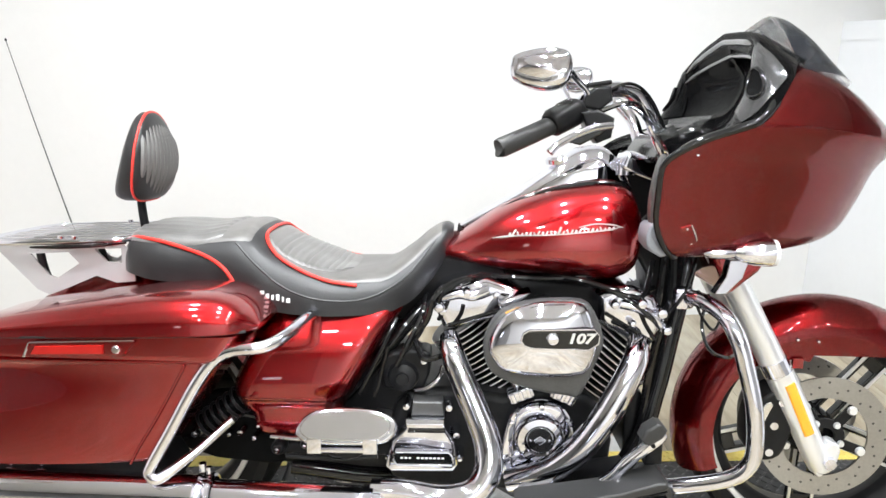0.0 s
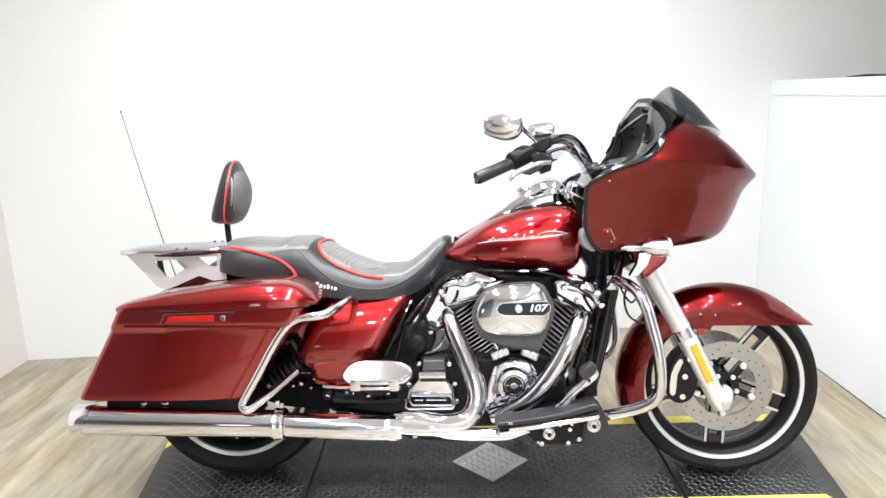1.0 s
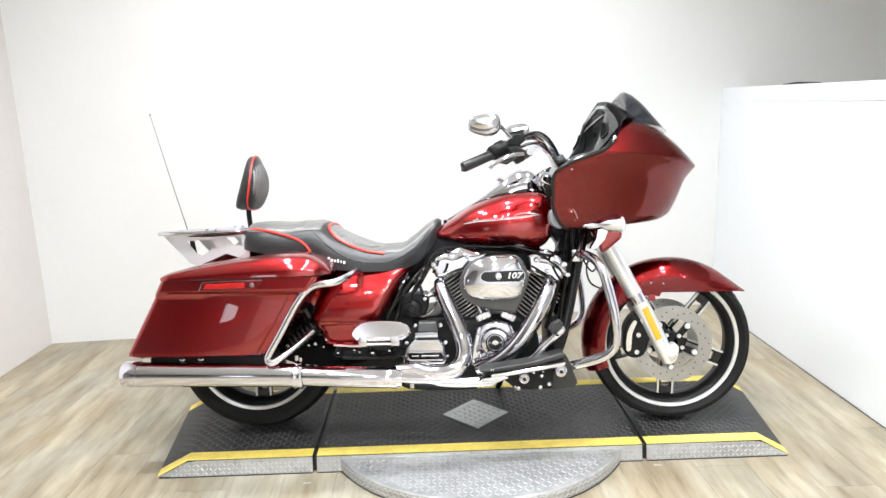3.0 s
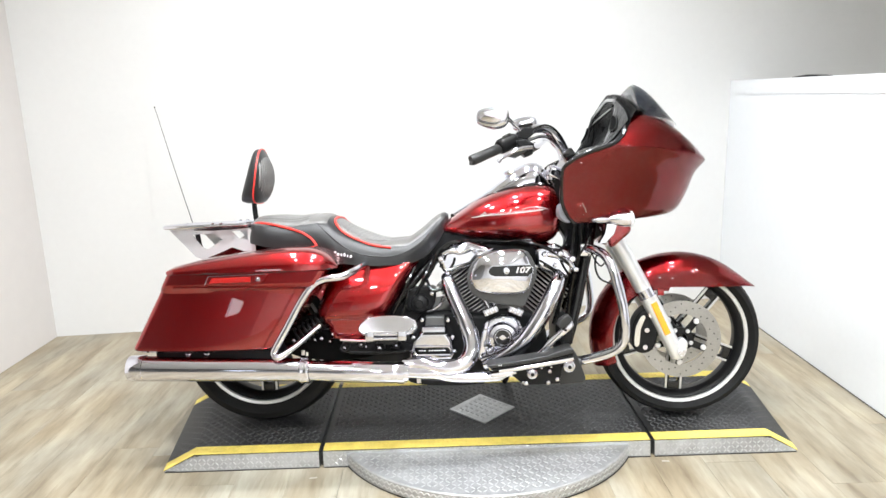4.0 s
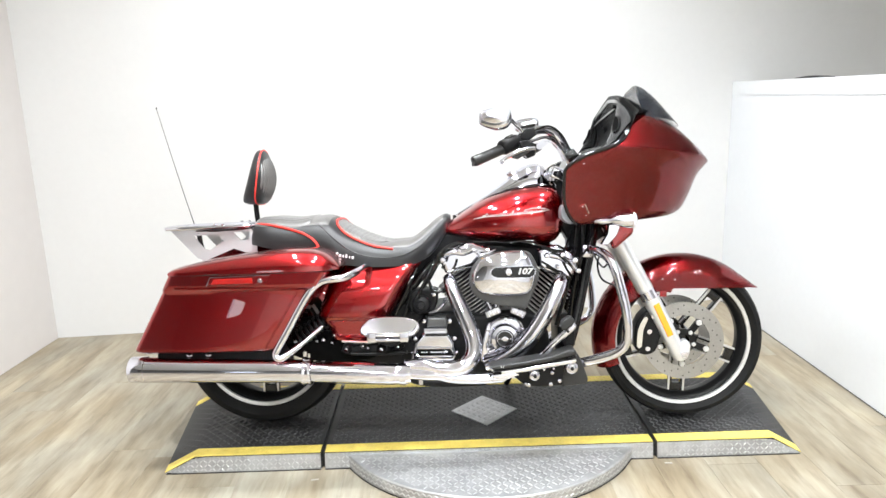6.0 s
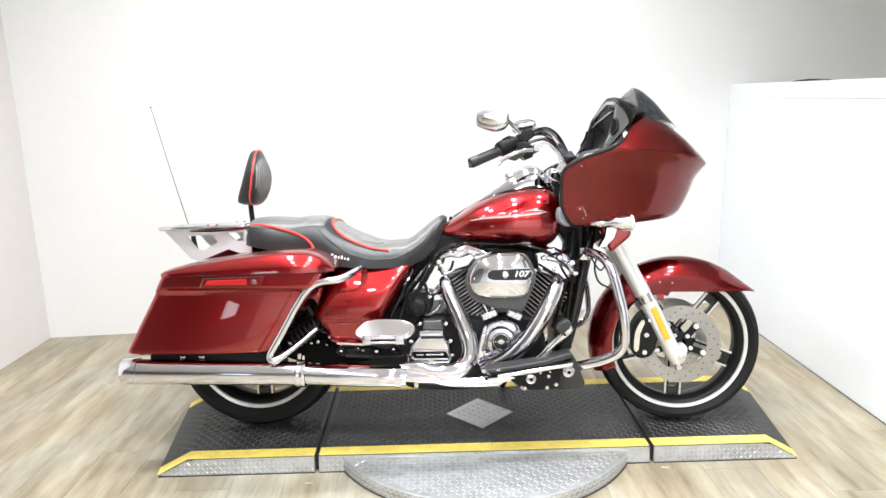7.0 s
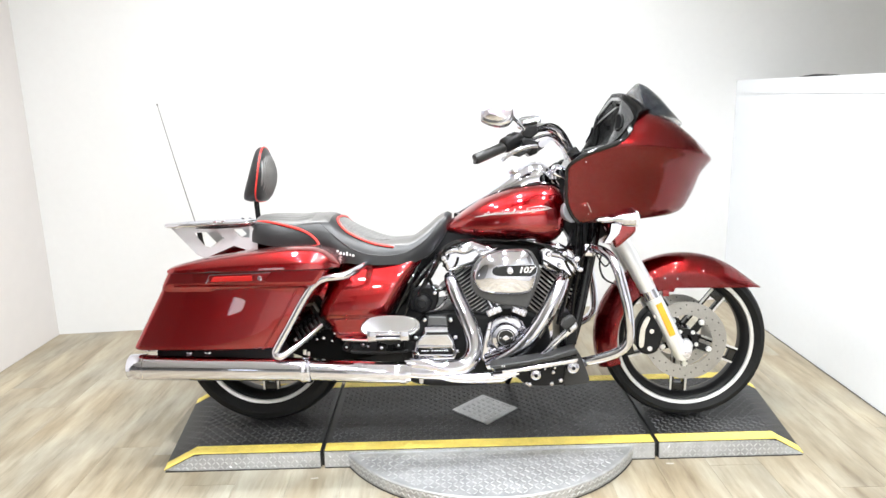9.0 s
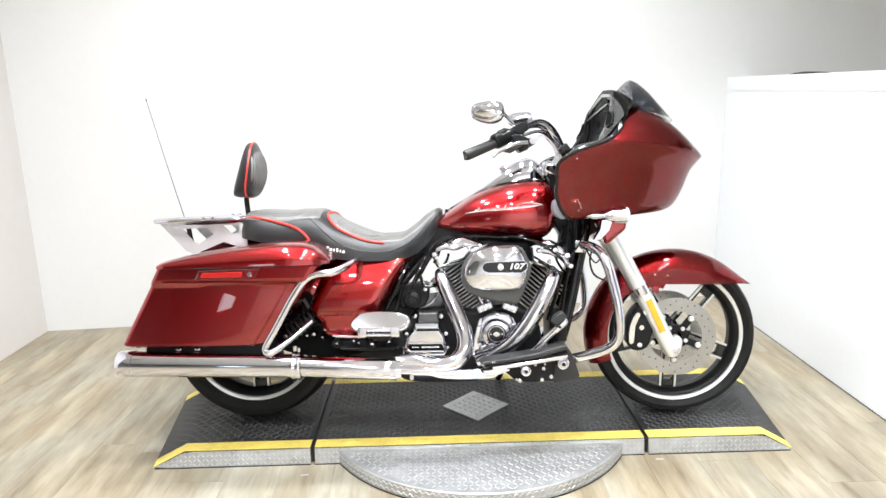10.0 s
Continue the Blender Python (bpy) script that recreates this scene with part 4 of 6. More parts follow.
def seat_pt(x, v, lift=0.0):
    """The seat's skin: v runs from -1 (right lower edge) over 0 (crown) to 1."""
    top, bot, w = (hermite(SX, q, x) for q in (S_TOP, S_BOT, S_W))
    a = v * math.pi / 2
    sn, cs = math.sin(a), math.cos(a)
    dish = 0.016 * math.exp(-((x - 0.47) / 0.10) ** 2) * (1 - min(1.0, abs(v) * 1.8)) if abs(v) < 0.555 else 0.0
    y = (w + lift) * math.copysign(abs(sn) ** 0.72, sn)
    z = bot + (top + lift - bot) * abs(cs) ** 0.62 - dish
    return Vector((x, y, z))


rings = []
for k in range(61):
    x = SX[0] + (SX[-1] - SX[0]) * (0.5 - 0.5 * math.cos(math.pi * k / 60))
    ring = [seat_pt(x, -1 + 2 * i / 30) for i in range(31)]
    w, bot = hermite(SX, S_W, x), hermite(SX, S_BOT, x)
    ring += [Vector((x, w * f, bot - 0.004)) for f in (0.6, 0.0, -0.6)]
    rings.append(ring)
seat = part("seat", loft(rings), LEATHER, bike, "black leather two-up saddle with red piping", angle=60)


def panel(x0, x1, edge, ribs, lift, along):
    """A raised seat panel; edge gives its half reach in v at each x; ribs pleat it."""
    rows = []
    nx, nv = 46, 34
    for i in range(nx + 1):
        x = x0 + (x1 - x0) * i / nx
        e = edge(x)
        row = []
        for j in range(nv + 1):
            u = -1 + 2 * j / nv
            v = u * e
            ph = (u if along else i / nx * 2) * ribs * math.pi
            fade = min(1.0, (1 - abs(u)) * 6, i / 3, (nx - i) / 3)
            row.append(seat_pt(x, v, lift * fade + 0.0028 * abs(math.sin(ph)) * fade - 0.002 * (1 - fade)))
        rows.append(row)
    return loft(rows, False, False)


# top skins are paler than the sides, with overhead light in their colour
part("passenger_top", panel(-0.010, 0.290, lambda x: 0.60 * math.sqrt(max(0.02, 1 - ((x - 0.12) / 0.20) ** 4 * 0.6)), 0, 0.002, True), TOPSKIN, seat, "worn leather passenger top, ceiling light in its grey")
part("rider_top", panel(0.30, 0.708, lambda x: hermite([0.30, 0.36, 0.46, 0.56, 0.64, 0.71], [0.30, 0.52, 0.62, 0.66, 0.62, 0.55], x), 0, 0.002, False), TOPSKIN, seat, "worn leather rider top, ceiling light in its grey")
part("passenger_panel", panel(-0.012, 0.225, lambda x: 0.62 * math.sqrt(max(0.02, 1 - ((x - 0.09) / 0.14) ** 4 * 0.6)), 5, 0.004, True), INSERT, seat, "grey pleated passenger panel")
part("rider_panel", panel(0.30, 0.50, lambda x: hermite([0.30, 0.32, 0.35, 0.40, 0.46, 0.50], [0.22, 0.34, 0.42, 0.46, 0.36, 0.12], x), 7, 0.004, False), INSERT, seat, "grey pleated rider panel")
for s in (-1, 1):
    p1 = [seat_pt(x, s * v, 0.003) for x, v in ((-0.022, 0.24), (-0.008, 0.46), (0.03, 0.52), (0.09, 0.58), (0.15, 0.67), (0.20, 0.78), (0.238, 0.89), (0.262, 0.985))]
    part("seat_piping", tube(p1, 0.0042, 8, 5), PIPING, seat, "bright red piping")
    p2 = [seat_pt(x, s * v, 0.003) for x, v in ((0.300, 0.0), (0.302, 0.20), (0.314, 0.34), (0.345, 0.45), (0.395, 0.53), (0.45, 0.59), (0.515, 0.665))]
    part("seat_piping", tube(p2, 0.0040, 8, 5), PIPING, seat, "bright red piping")
    p3 = [seat_pt(x, s * v, 0.0015) for x, v in ((0.25, 0.55), (0.30, 0.72), (0.37, 0.83), (0.45, 0.88), (0.54, 0.86), (0.62, 0.74), (0.68, 0.55))]
    part("seat_seam", tube(p3, 0.0022, 6, 5), LEATHER, seat)
# maker's mark on the seat side as plain white bars
mk = bmesh.new()
for k, (w, h) in enumerate(((0.0090, 0.0125), (0.0085, 0.0085), (0.006, 0.0085), (0.008, 0.012), (0.004, 0.009), (0.009, 0.0085))):
    mx, mz = 0.319 + k * 0.0112, 0.659 - k * 0.0022
    base = mz - 0.00425

    def skin(x, z, lift):
        return min((seat_pt(x, -1 + 0.003 * i, lift) for i in range(200)), key=lambda p: abs(p.z - z))

    hw = w * 0.38
    loft([[skin(mx + a * hw, base + b * h, lift) for a, b in ((-1, 0), (1, 0), (1, 1), (-1, 1))] for lift in (0.001, 0.0055)], bm=mk)
part("seat_mark", mk, WHITE, seat, "small white printed mark")

# backrest


def pad_ring(t):
    """An outline of the backrest pad seen from the front, at depth t from rear (0) to front (1)."""
    zc, hz, hy = 0.945, 0.103, 0.108
    f = (0.80, 0.95, 1.0, 1.0, 0.97, 0.86, 0.62, 0.30)
    fy = (0.62, 0.80, 0.95, 1.0, 0.97, 0.86, 0.62, 0.30)
    d = (0.0, 0.005, 0.022, 0.050, 0.061, 0.068, 0.073, 0.076)
    i = min(int(t * 7), 6)
    u = t * 7 - i
    sc, dx, sy = (q[i] + (q[i + 1] - q[i]) * u for q in (f, d, fy))
    out = []
    for k in range(48):
        a = 2 * math.pi * k / 48
        c, s = math.cos(a), math.sin(a)
        p = 0.85 if s > 0 else 0.62
        wide = hy * (1.0 - 0.30 * max(0.0, s))
        y = sy * wide * math.copysign(abs(c) ** p, c)
        z = sc * hz * math.copysign(abs(s) ** p, s)
        out.append((0.026 - (0.076 - dx) * (0.84 - 0.34 * z / hz) + (0.004 if z < 0 else -0.002) * z / hz + 0.012 * (1 - (z / hz) ** 2) - 0.4 * y * y, y, zc + z))
    return out


back = part("backrest", loft([pad_ring(k / 14) for k in range(15)]), LEATHER, bike, "black leather passenger backrest pad with red piping", angle=60)
part("backrest_piping", tube([Vector(p) + Vector((0.002, 0, 0)) for p in pad_ring(0.43)], 0.0030, 8, 1, closed=True), PIPING, back, "bright red piping")
rb = []
for k in range(-5, 6):
    y0 = k * 0.0175
    top = 0.086 * math.sqrt(max(0.0, 1 - (abs(y0) / 0.104) ** 2.4))
    pts = []
    for j in range(9):
        z = -top + 2 * top * j / 8
        y = y0 * (1 - 0.28 * max(0.0, z / 0.103))
        rr = math.hypot(y / 0.112, z / 0.105)
        pts.append((-0.050 + 0.076 - 0.013 * min(1.0, rr) ** 2.4 + z / 0.103 * (0.004 if z < 0 else -0.002) + 0.012 * (1 - (z / 0.103) ** 2) - 0.4 * y * y - 0.003, y, 0.945 + z))
    rb.append(pts)
ribs = bmesh.new()
for pts in rb:
    tube(pts, [0.003, 0.0080, 0.0092, 0.0092, 0.0092, 0.0092, 0.0092, 0.0075, 0.003], 8, 2, ribs)
part("backrest_ribs", ribs, INSERT, back, "grey pleated backrest face")
part("backrest_post", tube([(-0.028, 0, 0.86), (-0.024, 0, 0.80), (-0.016, 0, 0.74)], 0.010, 10, 3), SATIN, back, "black backrest post")

# luggage rack
RKZ = 0.752
rack_bm = bmesh.new()
outline = [(-0.335, -0.09), (-0.30, -0.145), (-0.20, -0.16), (-0.06, -0.15), (0.0, -0.12), (0.0, 0.12), (-0.06, 0.15), (-0.20, 0.16), (-0.30, 0.145), (-0.335, 0.09)]
tube([(x, y, RKZ + 0.012 + 0.02 * (x + 0.15)) for x, y in outline], 0.0075, 10, 5, rack_bm, True)
rack = part("luggage_rack", rack_bm, CHROME, bike, "chrome luggage rack behind the backrest")
for k in range(6):
    y = -0.11 + 0.044 * k
    part("rack_bar", tube([(-0.32, y, RKZ + 0.010), (-0.18, y, RKZ + 0.014), (-0.005, y, RKZ + 0.017)], 0.0055, 8, 3), CHROME, rack)
part("rack_plate", box(-0.17, 0, RKZ + 0.011, 0.29, 0.28, 0.004, 0.0015), CHROME, rack)
for s in (-1, 1):
    y = s * 0.132
    bmp = holed_plate([(-0.305, 0.752), (-0.02, 0.762), (0.012, 0.735), (0.012, 0.672), (-0.03, 0.668), (-0.075, 0.684), (-0.14, 0.657), (-0.185, 0.640), (-0.212, 0.652)],
                      ([(-0.222, 0.733), (-0.135, 0.737), (-0.112, 0.712), (-0.165, 0.678), (-0.182, 0.684)], [(-0.075, 0.744), (-0.015, 0.746), (-0.015, 0.712), (-0.048, 0.716)]), y - 0.0025, y + 0.0025)
    part("rack_bracket", bmp, POLISH, rack, "chrome docking side plate")
    # thin black bar along the underside of the rail
    part("rail_streak", tube([(-0.20, s * 0.166, RKZ + 0.000), (-0.13, s * 0.163, RKZ + 0.001), (-0.06, s * 0.157, RKZ + 0.003), (-0.005, s * 0.128, RKZ + 0.005)], [0.002, 0.0050, 0.0042, 0.002], 8, 4), BLACK, rack, "black streak under the rack rail")
    for kx in (-0.135, -0.105):
        part("rail_knob", revolve([(0.0005, 0.0), (0.006, 0.001), (0.007, 0.006), (0.0005, 0.008)], (kx, s * 0.158, RKZ + 0.018), "z", 12), CHROME, rack)
    part("docking_post", tube([(-0.205, s * 0.126, 0.742), (-0.200, s * 0.124, 0.70), (-0.190, s * 0.122, 0.665)], 0.009, 10, 3), SATIN, rack, "black docking post")
ant = part("antenna", tube([(-0.36, 0.34, 0.61), (-0.405, 0.34, 0.755), (-0.475, 0.34, 1.0), (-0.546, 0.34, 1.261)], [0.0026, 0.0022, 0.0017, 0.0012], 8, 6), GREYBLK, bike, "thin grey-black whip antenna")
part("antenna_tip", revolve([(0.0005, -0.004), (0.0028, -0.003), (0.0032, 0.002), (0.0005, 0.005)], (-0.546, 0.34, 1.262), "z", 8), SATIN, ant)

# rear fender
rings = []
for k in range(33):
    a = radians(25 + 150 * k / 32)
    c, s = math.cos(a), math.sin(a)
    ring = []
    for j in range(17):
        t = -1 + 2 * j / 16
        y = 0.125 * math.copysign(abs(t) ** 0.8, t)
        r = 0.385 - 0.045 * abs(t) ** 4 - (0.05 if abs(t) > 0.97 else 0.0)
        ring.append((r * c, y, 0.32 + r * s))
    rings.append(ring)
fm = loft(rings, False, False)
bmesh.ops.solidify(fm, geom=fm.faces[:], thickness=0.004)
part("rear_fender", fm, RED, bike, "dark red rear fender")

# saddlebags
def bag(s):
    """One hard saddlebag with lid, lamp strip and lock; s is the side."""
    def bx(z):
        t = (z - 0.335) / (0.635 - 0.335)
        return -0.370 + 0.154 * t, 0.122 + 0.208 * t

    rings = []
    for k in range(31):
        z = 0.345 + (0.618 - 0.345) * k / 30
        x0, x1 = bx(z)
        ycen_o = hermite([0.335, 0.36, 0.45, 0.554, 0.568, 0.62], [0.384, 0.386, 0.382, 0.376, 0.389, 0.390], z)
        turn_in = 0.030 * min(1.0, max(0.0, (0.566 - z) / 0.012))
        yi = 0.165
        r = 0.022 if k > 1 else 0.034
        if k == 0:
            x0, x1, ycen_o = x0 + 0.012, x1 - 0.012, ycen_o - 0.014
        ring = []
        for cx, cy, a0 in ((x0 + r, -ycen_o + r + 0.020, 180), (x1 - r, -ycen_o + r + turn_in, 270), (x1 - r, -yi - r, 0), (x0 + r, -yi - r, 90)):
            for j in range(6):
                a = radians(a0 + 90 * j / 5)
                ring.append((cx + r * math.cos(a), -s * (cy + r * math.sin(a)), z))
            if a0 == 180:
                # the gently bowed outer side between its two corners
                for j in range(1, 16):
                    u = j / 16
                    bow = 0.020 * (1 - u) ** 1.5 + turn_in * u ** 2.6
                    ring.append((x0 + r + (x1 - x0 - 2 * r) * u, -s * (-ycen_o + bow), z))
        rings.append(ring)
    body = part("saddlebag_body", loft(rings), RED, bike, "dark red hard saddlebag", angle=50)
    # lid
    LX = [-0.222, -0.215, -0.19, -0.10, 0.05, 0.20, 0.256, 0.292, 0.322, 0.340, 0.349]
    LT = [0.628, 0.634, 0.642, 0.660, 0.681, 0.694, 0.692, 0.682, 0.662, 0.644, 0.630]
    rings = []
    for k in range(41):
        x = LX[0] + (LX[-1] - LX[0]) * (0.5 - 0.5 * math.cos(math.pi * k / 40))
        top = hermite(LX, LT, x)
        seam = 0.620 + 0.008 * (x + 0.2) / 0.56
        wo = hermite([LX[0], -0.19, 0.20, 0.30, LX[-1]], [0.372, 0.386, 0.394, 0.380, 0.335], x)
        wi = 0.150
        yc, hw = (wo + wi) / 2, (wo - wi) / 2
        ring = []
        for j in range(25):
            a = math.pi * j / 24
            cc = math.cos(a)
            ring.append((x, s * (yc + hw * math.copysign(abs(cc) ** 0.55, cc)), seam + max(0.004, top - seam) * math.sin(a) ** 0.8))
        ring.append((x, s * wi, seam - 0.006))
        ring.append((x, s * wo, seam - 0.006))
        rings.append(ring)
    part("saddlebag_lid", loft(rings), RED, body, "dark red saddlebag lid", angle=50)
    seam_pts = [(x, s * (hermite([-0.215, -0.19, 0.20, 0.30, 0.355], [0.372, 0.386, 0.392, 0.378, 0.34], x) - 0.002), 0.6145 + 0.008 * (x + 0.2) / 0.56) for x in (-0.215, -0.1, 0.0, 0.1, 0.2, 0.28, 0.33)]
    part("lid_seam", tube(seam_pts, 0.003, 6, 3), DARKGAP, body)
    # lamp recess, red strip and lock
    sl = lambda yy: s * yy
    rec = slab([(-0.085, 0.578), (-0.070, 0.606), (0.130, 0.612), (0.108, 0.582)], sl(0.3915), sl(0.375), 0.003, 0)
    part("lamp_recess", rec, RED, body, "")
    part("recess_rim", tube([(-0.085, sl(0.392), 0.579), (-0.071, sl(0.3925), 0.607)], 0.0025, 6, 1), CHROME, body)
    part("recess_rim", tube([(-0.071, sl(0.3925), 0.607), (0.131, sl(0.394), 0.613)], 0.0018, 6, 1), CHROME, body)
    part("side_lamp", slab([(-0.068, 0.584), (-0.060, 0.601), (0.070, 0.604), (0.070, 0.586)], sl(0.3955), sl(0.385), 0.002, 0), REDLENS, body, "red lamp strip")
    part("lock", revolve([(0.0005, 0.0), (0.006, 0.0), (0.0085, 0.003), (0.0085, 0.012), (0.0005, 0.012)], (0.094, sl(0.388) - (0.009 if s < 0 else 0.003), 0.5945), "y", 16), CHROME, body, "chrome lock")
    # pressed style line
    part("style_line", tube([(-0.20, sl(0.3735), 0.569), (0.0, sl(0.3825), 0.569), (0.15, sl(0.3855), 0.569), (0.262, sl(0.3845), 0.569)], 0.0030, 6, 3), RED, body)
    part("front_line", tube([(0.090, sl(0.363), 0.352), (0.108, sl(0.361), 0.385), (0.152, sl(0.358), 0.455), (0.200, sl(0.354), 0.54), (0.206, sl(0.354), 0.552)], 0.0030, 6, 3), RED, body)
    for hx in (-0.19, -0.125):
        part("bag_latch", tube([(hx, sl(0.30), 0.362), (hx - 0.008, sl(0.315), 0.338), (hx + 0.012, sl(0.325), 0.330), (hx + 0.022, sl(0.315), 0.338)], 0.0045, 8, 4), CHROME, body)


for sd in (-1, 1):
    bag(sd)

# saddlebag guards
for s in (-1, 1):
    y = s * 0.372
    pts = [(0.432, s * 0.17, 0.622), (0.420, s * 0.25, 0.619), (0.400, s * 0.335, 0.607), (0.365, s * 0.370, 0.595), (0.305, y, 0.588), (0.268, y, 0.566), (0.230, y, 0.515), (0.18, y, 0.428),
           (0.138, y, 0.357), (0.132, y, 0.338), (0.145, y - s * -0.004, 0.328), (0.165, s * 0.368, 0.336), (0.215, s * 0.34, 0.370), (0.275, s * 0.30, 0.420)]
    part("bag_guard", tube(pts, [0.0125] * 11 + [0.0115, 0.009, 0.009], 14, 6), CHROME, bike, "chrome saddlebag guard bar")

# side cover
SC_Z = [0.345, 0.352, 0.375, 0.400, 0.412, 0.428, 0.440, 0.470, 0.500, 0.540, 0.580, 0.610, 0.628, 0.636]
SC_L = [0.300, 0.288, 0.278, 0.270, 0.254, 0.243, 0.243, 0.250, 0.263, 0.281, 0.301, 0.320, 0.336, 0.350]
SC_R = [0.430, 0.446, 0.468, 0.482, 0.487, 0.495, 0.503, 0.520, 0.537, 0.561, 0.586, 0.605, 0.613, 0.600]
SC_Y = [0.200, 0.212, 0.219, 0.221, 0.222, 0.226, 0.236, 0.237, 0.233, 0.225, 0.210, 0.190, 0.168, 0.150]
for s in (-1, 1):
    rings = []
    for k in range(57):
        z = SC_Z[0] + (SC_Z[-1] - SC_Z[0]) * k / 56
        xl, xr, yy = (hermite(SC_Z, q, z) for q in (SC_L, SC_R, SC_Y))
        ring = []
        for i in range(19):
            u = -1 + 2 * i / 18
            roll = 0.004 * u * u + 0.040 * max(0.0, abs(u) - 0.72) ** 1.6 / 0.13
            ring.append((xl + (xr - xl) * i / 18, s * (yy - roll), z))
        ring += [(xr - 0.004, s * 0.11, z), (xl + 0.004, s * 0.11, z)]
        rings.append(ring)
    part("side_cover", loft(rings), RED, bike, "dark red side cover under the seat", angle=50)

# exhaust, right side seen and its twin on the left
for s in (-1, 1):
    y = s * 0.338
    muf = part("muffler", revolve([(0.026, 0.0), (0.036, 0.0), (0.0405, 0.005), (0.0435, 0.04), (0.0425, 0.28), (0.0390, 0.585), (0.033, 0.597), (0.020, 0.597)], (-0.372, y, 0.288), "x", 40), CHROME, bike, "long chrome muffler", Matrix.Translation((-0.372, y, 0.288)) @ rot("Y", 1.3) @ Matrix.Translation((0.372, -y, -0.288)))
    part("end_cap", revolve([(0.0360, -0.006), (0.0425, -0.006), (0.0442, -0.003), (0.0450, 0.040), (0.0446, 0.048), (0.0430, 0.049), (0.0425, 0.0)], (-0.372, y, 0.288), "x", 40, closed=True), CHROME, muf, "chrome muffler end cap")
    part("muffler_bore", revolve([(0.0005, 0.004), (0.0350, 0.004), (0.0350, 0.014), (0.0005, 0.014)], (-0.3745, y, 0.288), "x", 30), DARKGAP, muf)
    part("muffler_hanger", slab([(-0.295, 0.352), (0.12, 0.345), (0.15, 0.285), (-0.285, 0.285)], s * 0.325, s * 0.20, 0.004, 0), SATIN, muf, "satin black hanger")
    cl = part("muffler_clamp", revolve([(0.0385, -0.017), (0.0445, -0.016), (0.0465, -0.010), (0.0440, -0.004), (0.0440, 0.004), (0.0465, 0.010), (0.0445, 0.016), (0.0385, 0.017)], (0.228, y, 0.2735), "x", 30, closed=True), CHROME, muf, "chrome muffler clamp")
    part("clamp_bolt", tube([(0.222, y - 0.004 * s, 0.325), (0.222, y - 0.004 * s, 0.342)], 0.008, 8, 1), CHROME, cl)
    part("clamp_bolt", tube([(0.236, y, 0.322), (0.236, y, 0.336)], 0.006, 8, 1), CHROME, cl)
    sh = part("heat_shield", tube([(0.240, y, 0.272), (0.40, y, 0.265), (0.52, y, 0.261), (0.58, y + s * -0.004, 0.260)], [0.035, 0.0365, 0.0365, 0.032], 24, 4), CHROME, bike, "chrome exhaust heat shield")
    part("shield_band", tube([(0.545, y, 0.2605), (0.566, y, 0.2600)], 0.0380, 24, 1), CHROME, sh)
    part("shield_screw", tube([(0.566, y - s * 0.004, 0.245), (0.566, y - s * 0.004, 0.225)], 0.008, 8, 1), CHROME, sh)

Y = -0.325
part("rear_exhaust_pipe", tube([(0.56, Y, 0.287), (0.63, Y, 0.284), (0.705, Y, 0.270), (0.765, Y + 0.005, 0.280), (0.795, Y + 0.02, 0.318), (0.794, Y + 0.04, 0.372), (0.768, Y + 0.06, 0.438), (0.742, Y + 0.075, 0.496), (0.722, Y + 0.09, 0.545), (0.715, Y + 0.13, 0.565)],
                            [0.020, 0.022, 0.026, 0.028, 0.029, 0.029, 0.028, 0.027, 0.025, 0.022], 22, 6), CHROME, bike, "chrome rear cylinder exhaust pipe")
part("exhaust_collector", tube([(0.555, Y - 0.005, 0.262), (0.63, Y - 0.005, 0.256), (0.68, Y - 0.005, 0.253), (0.72, Y, 0.240), (0.80, Y, 0.236), (0.885, Y, 0.238), (0.90, Y + 0.01, 0.242)], [0.020, 0.021, 0.020, 0.0185, 0.0185, 0.0180, 0.012], 18, 5), CHROME, bike, "chrome front exhaust collector")
part("front_exhaust_pipe", tube([(0.84, -0.235, 0.262), (0.90, -0.25, 0.285), (0.945, -0.262, 0.314), (0.990, -0.27, 0.360), (1.035, -0.27, 0.425), (1.072, -0.262, 0.492), (1.098, -0.245, 0.540), (1.112, -0.20, 0.562)],
                             [0.024, 0.028, 0.029, 0.029, 0.029, 0.028, 0.026, 0.022], 22, 6), CHROME, bike, "chrome front cylinder exhaust pipe")

# engine
part("crankcase", slab([(0.57, 0.25), (0.58, 0.36), (0.62, 0.43), (0.74, 0.44), (0.83, 0.425), (0.88, 0.44), (0.98, 0.44), (1.05, 0.40), (1.075, 0.32), (1.05, 0.24), (0.95, 0.205), (0.75, 0.20), (0.62, 0.215)], -0.165, 0.20, 0.02, 2), WRINKLE, bike, "black V-twin engine crankcase")
part("transmission_case", slab([(0.30, 0.27), (0.30, 0.42), (0.40, 0.47), (0.60, 0.47), (0.66, 0.40), (0.64, 0.24), (0.40, 0.23)], -0.135, 0.17, 0.02, 2), WRINKLE, bike, "black transmission case")


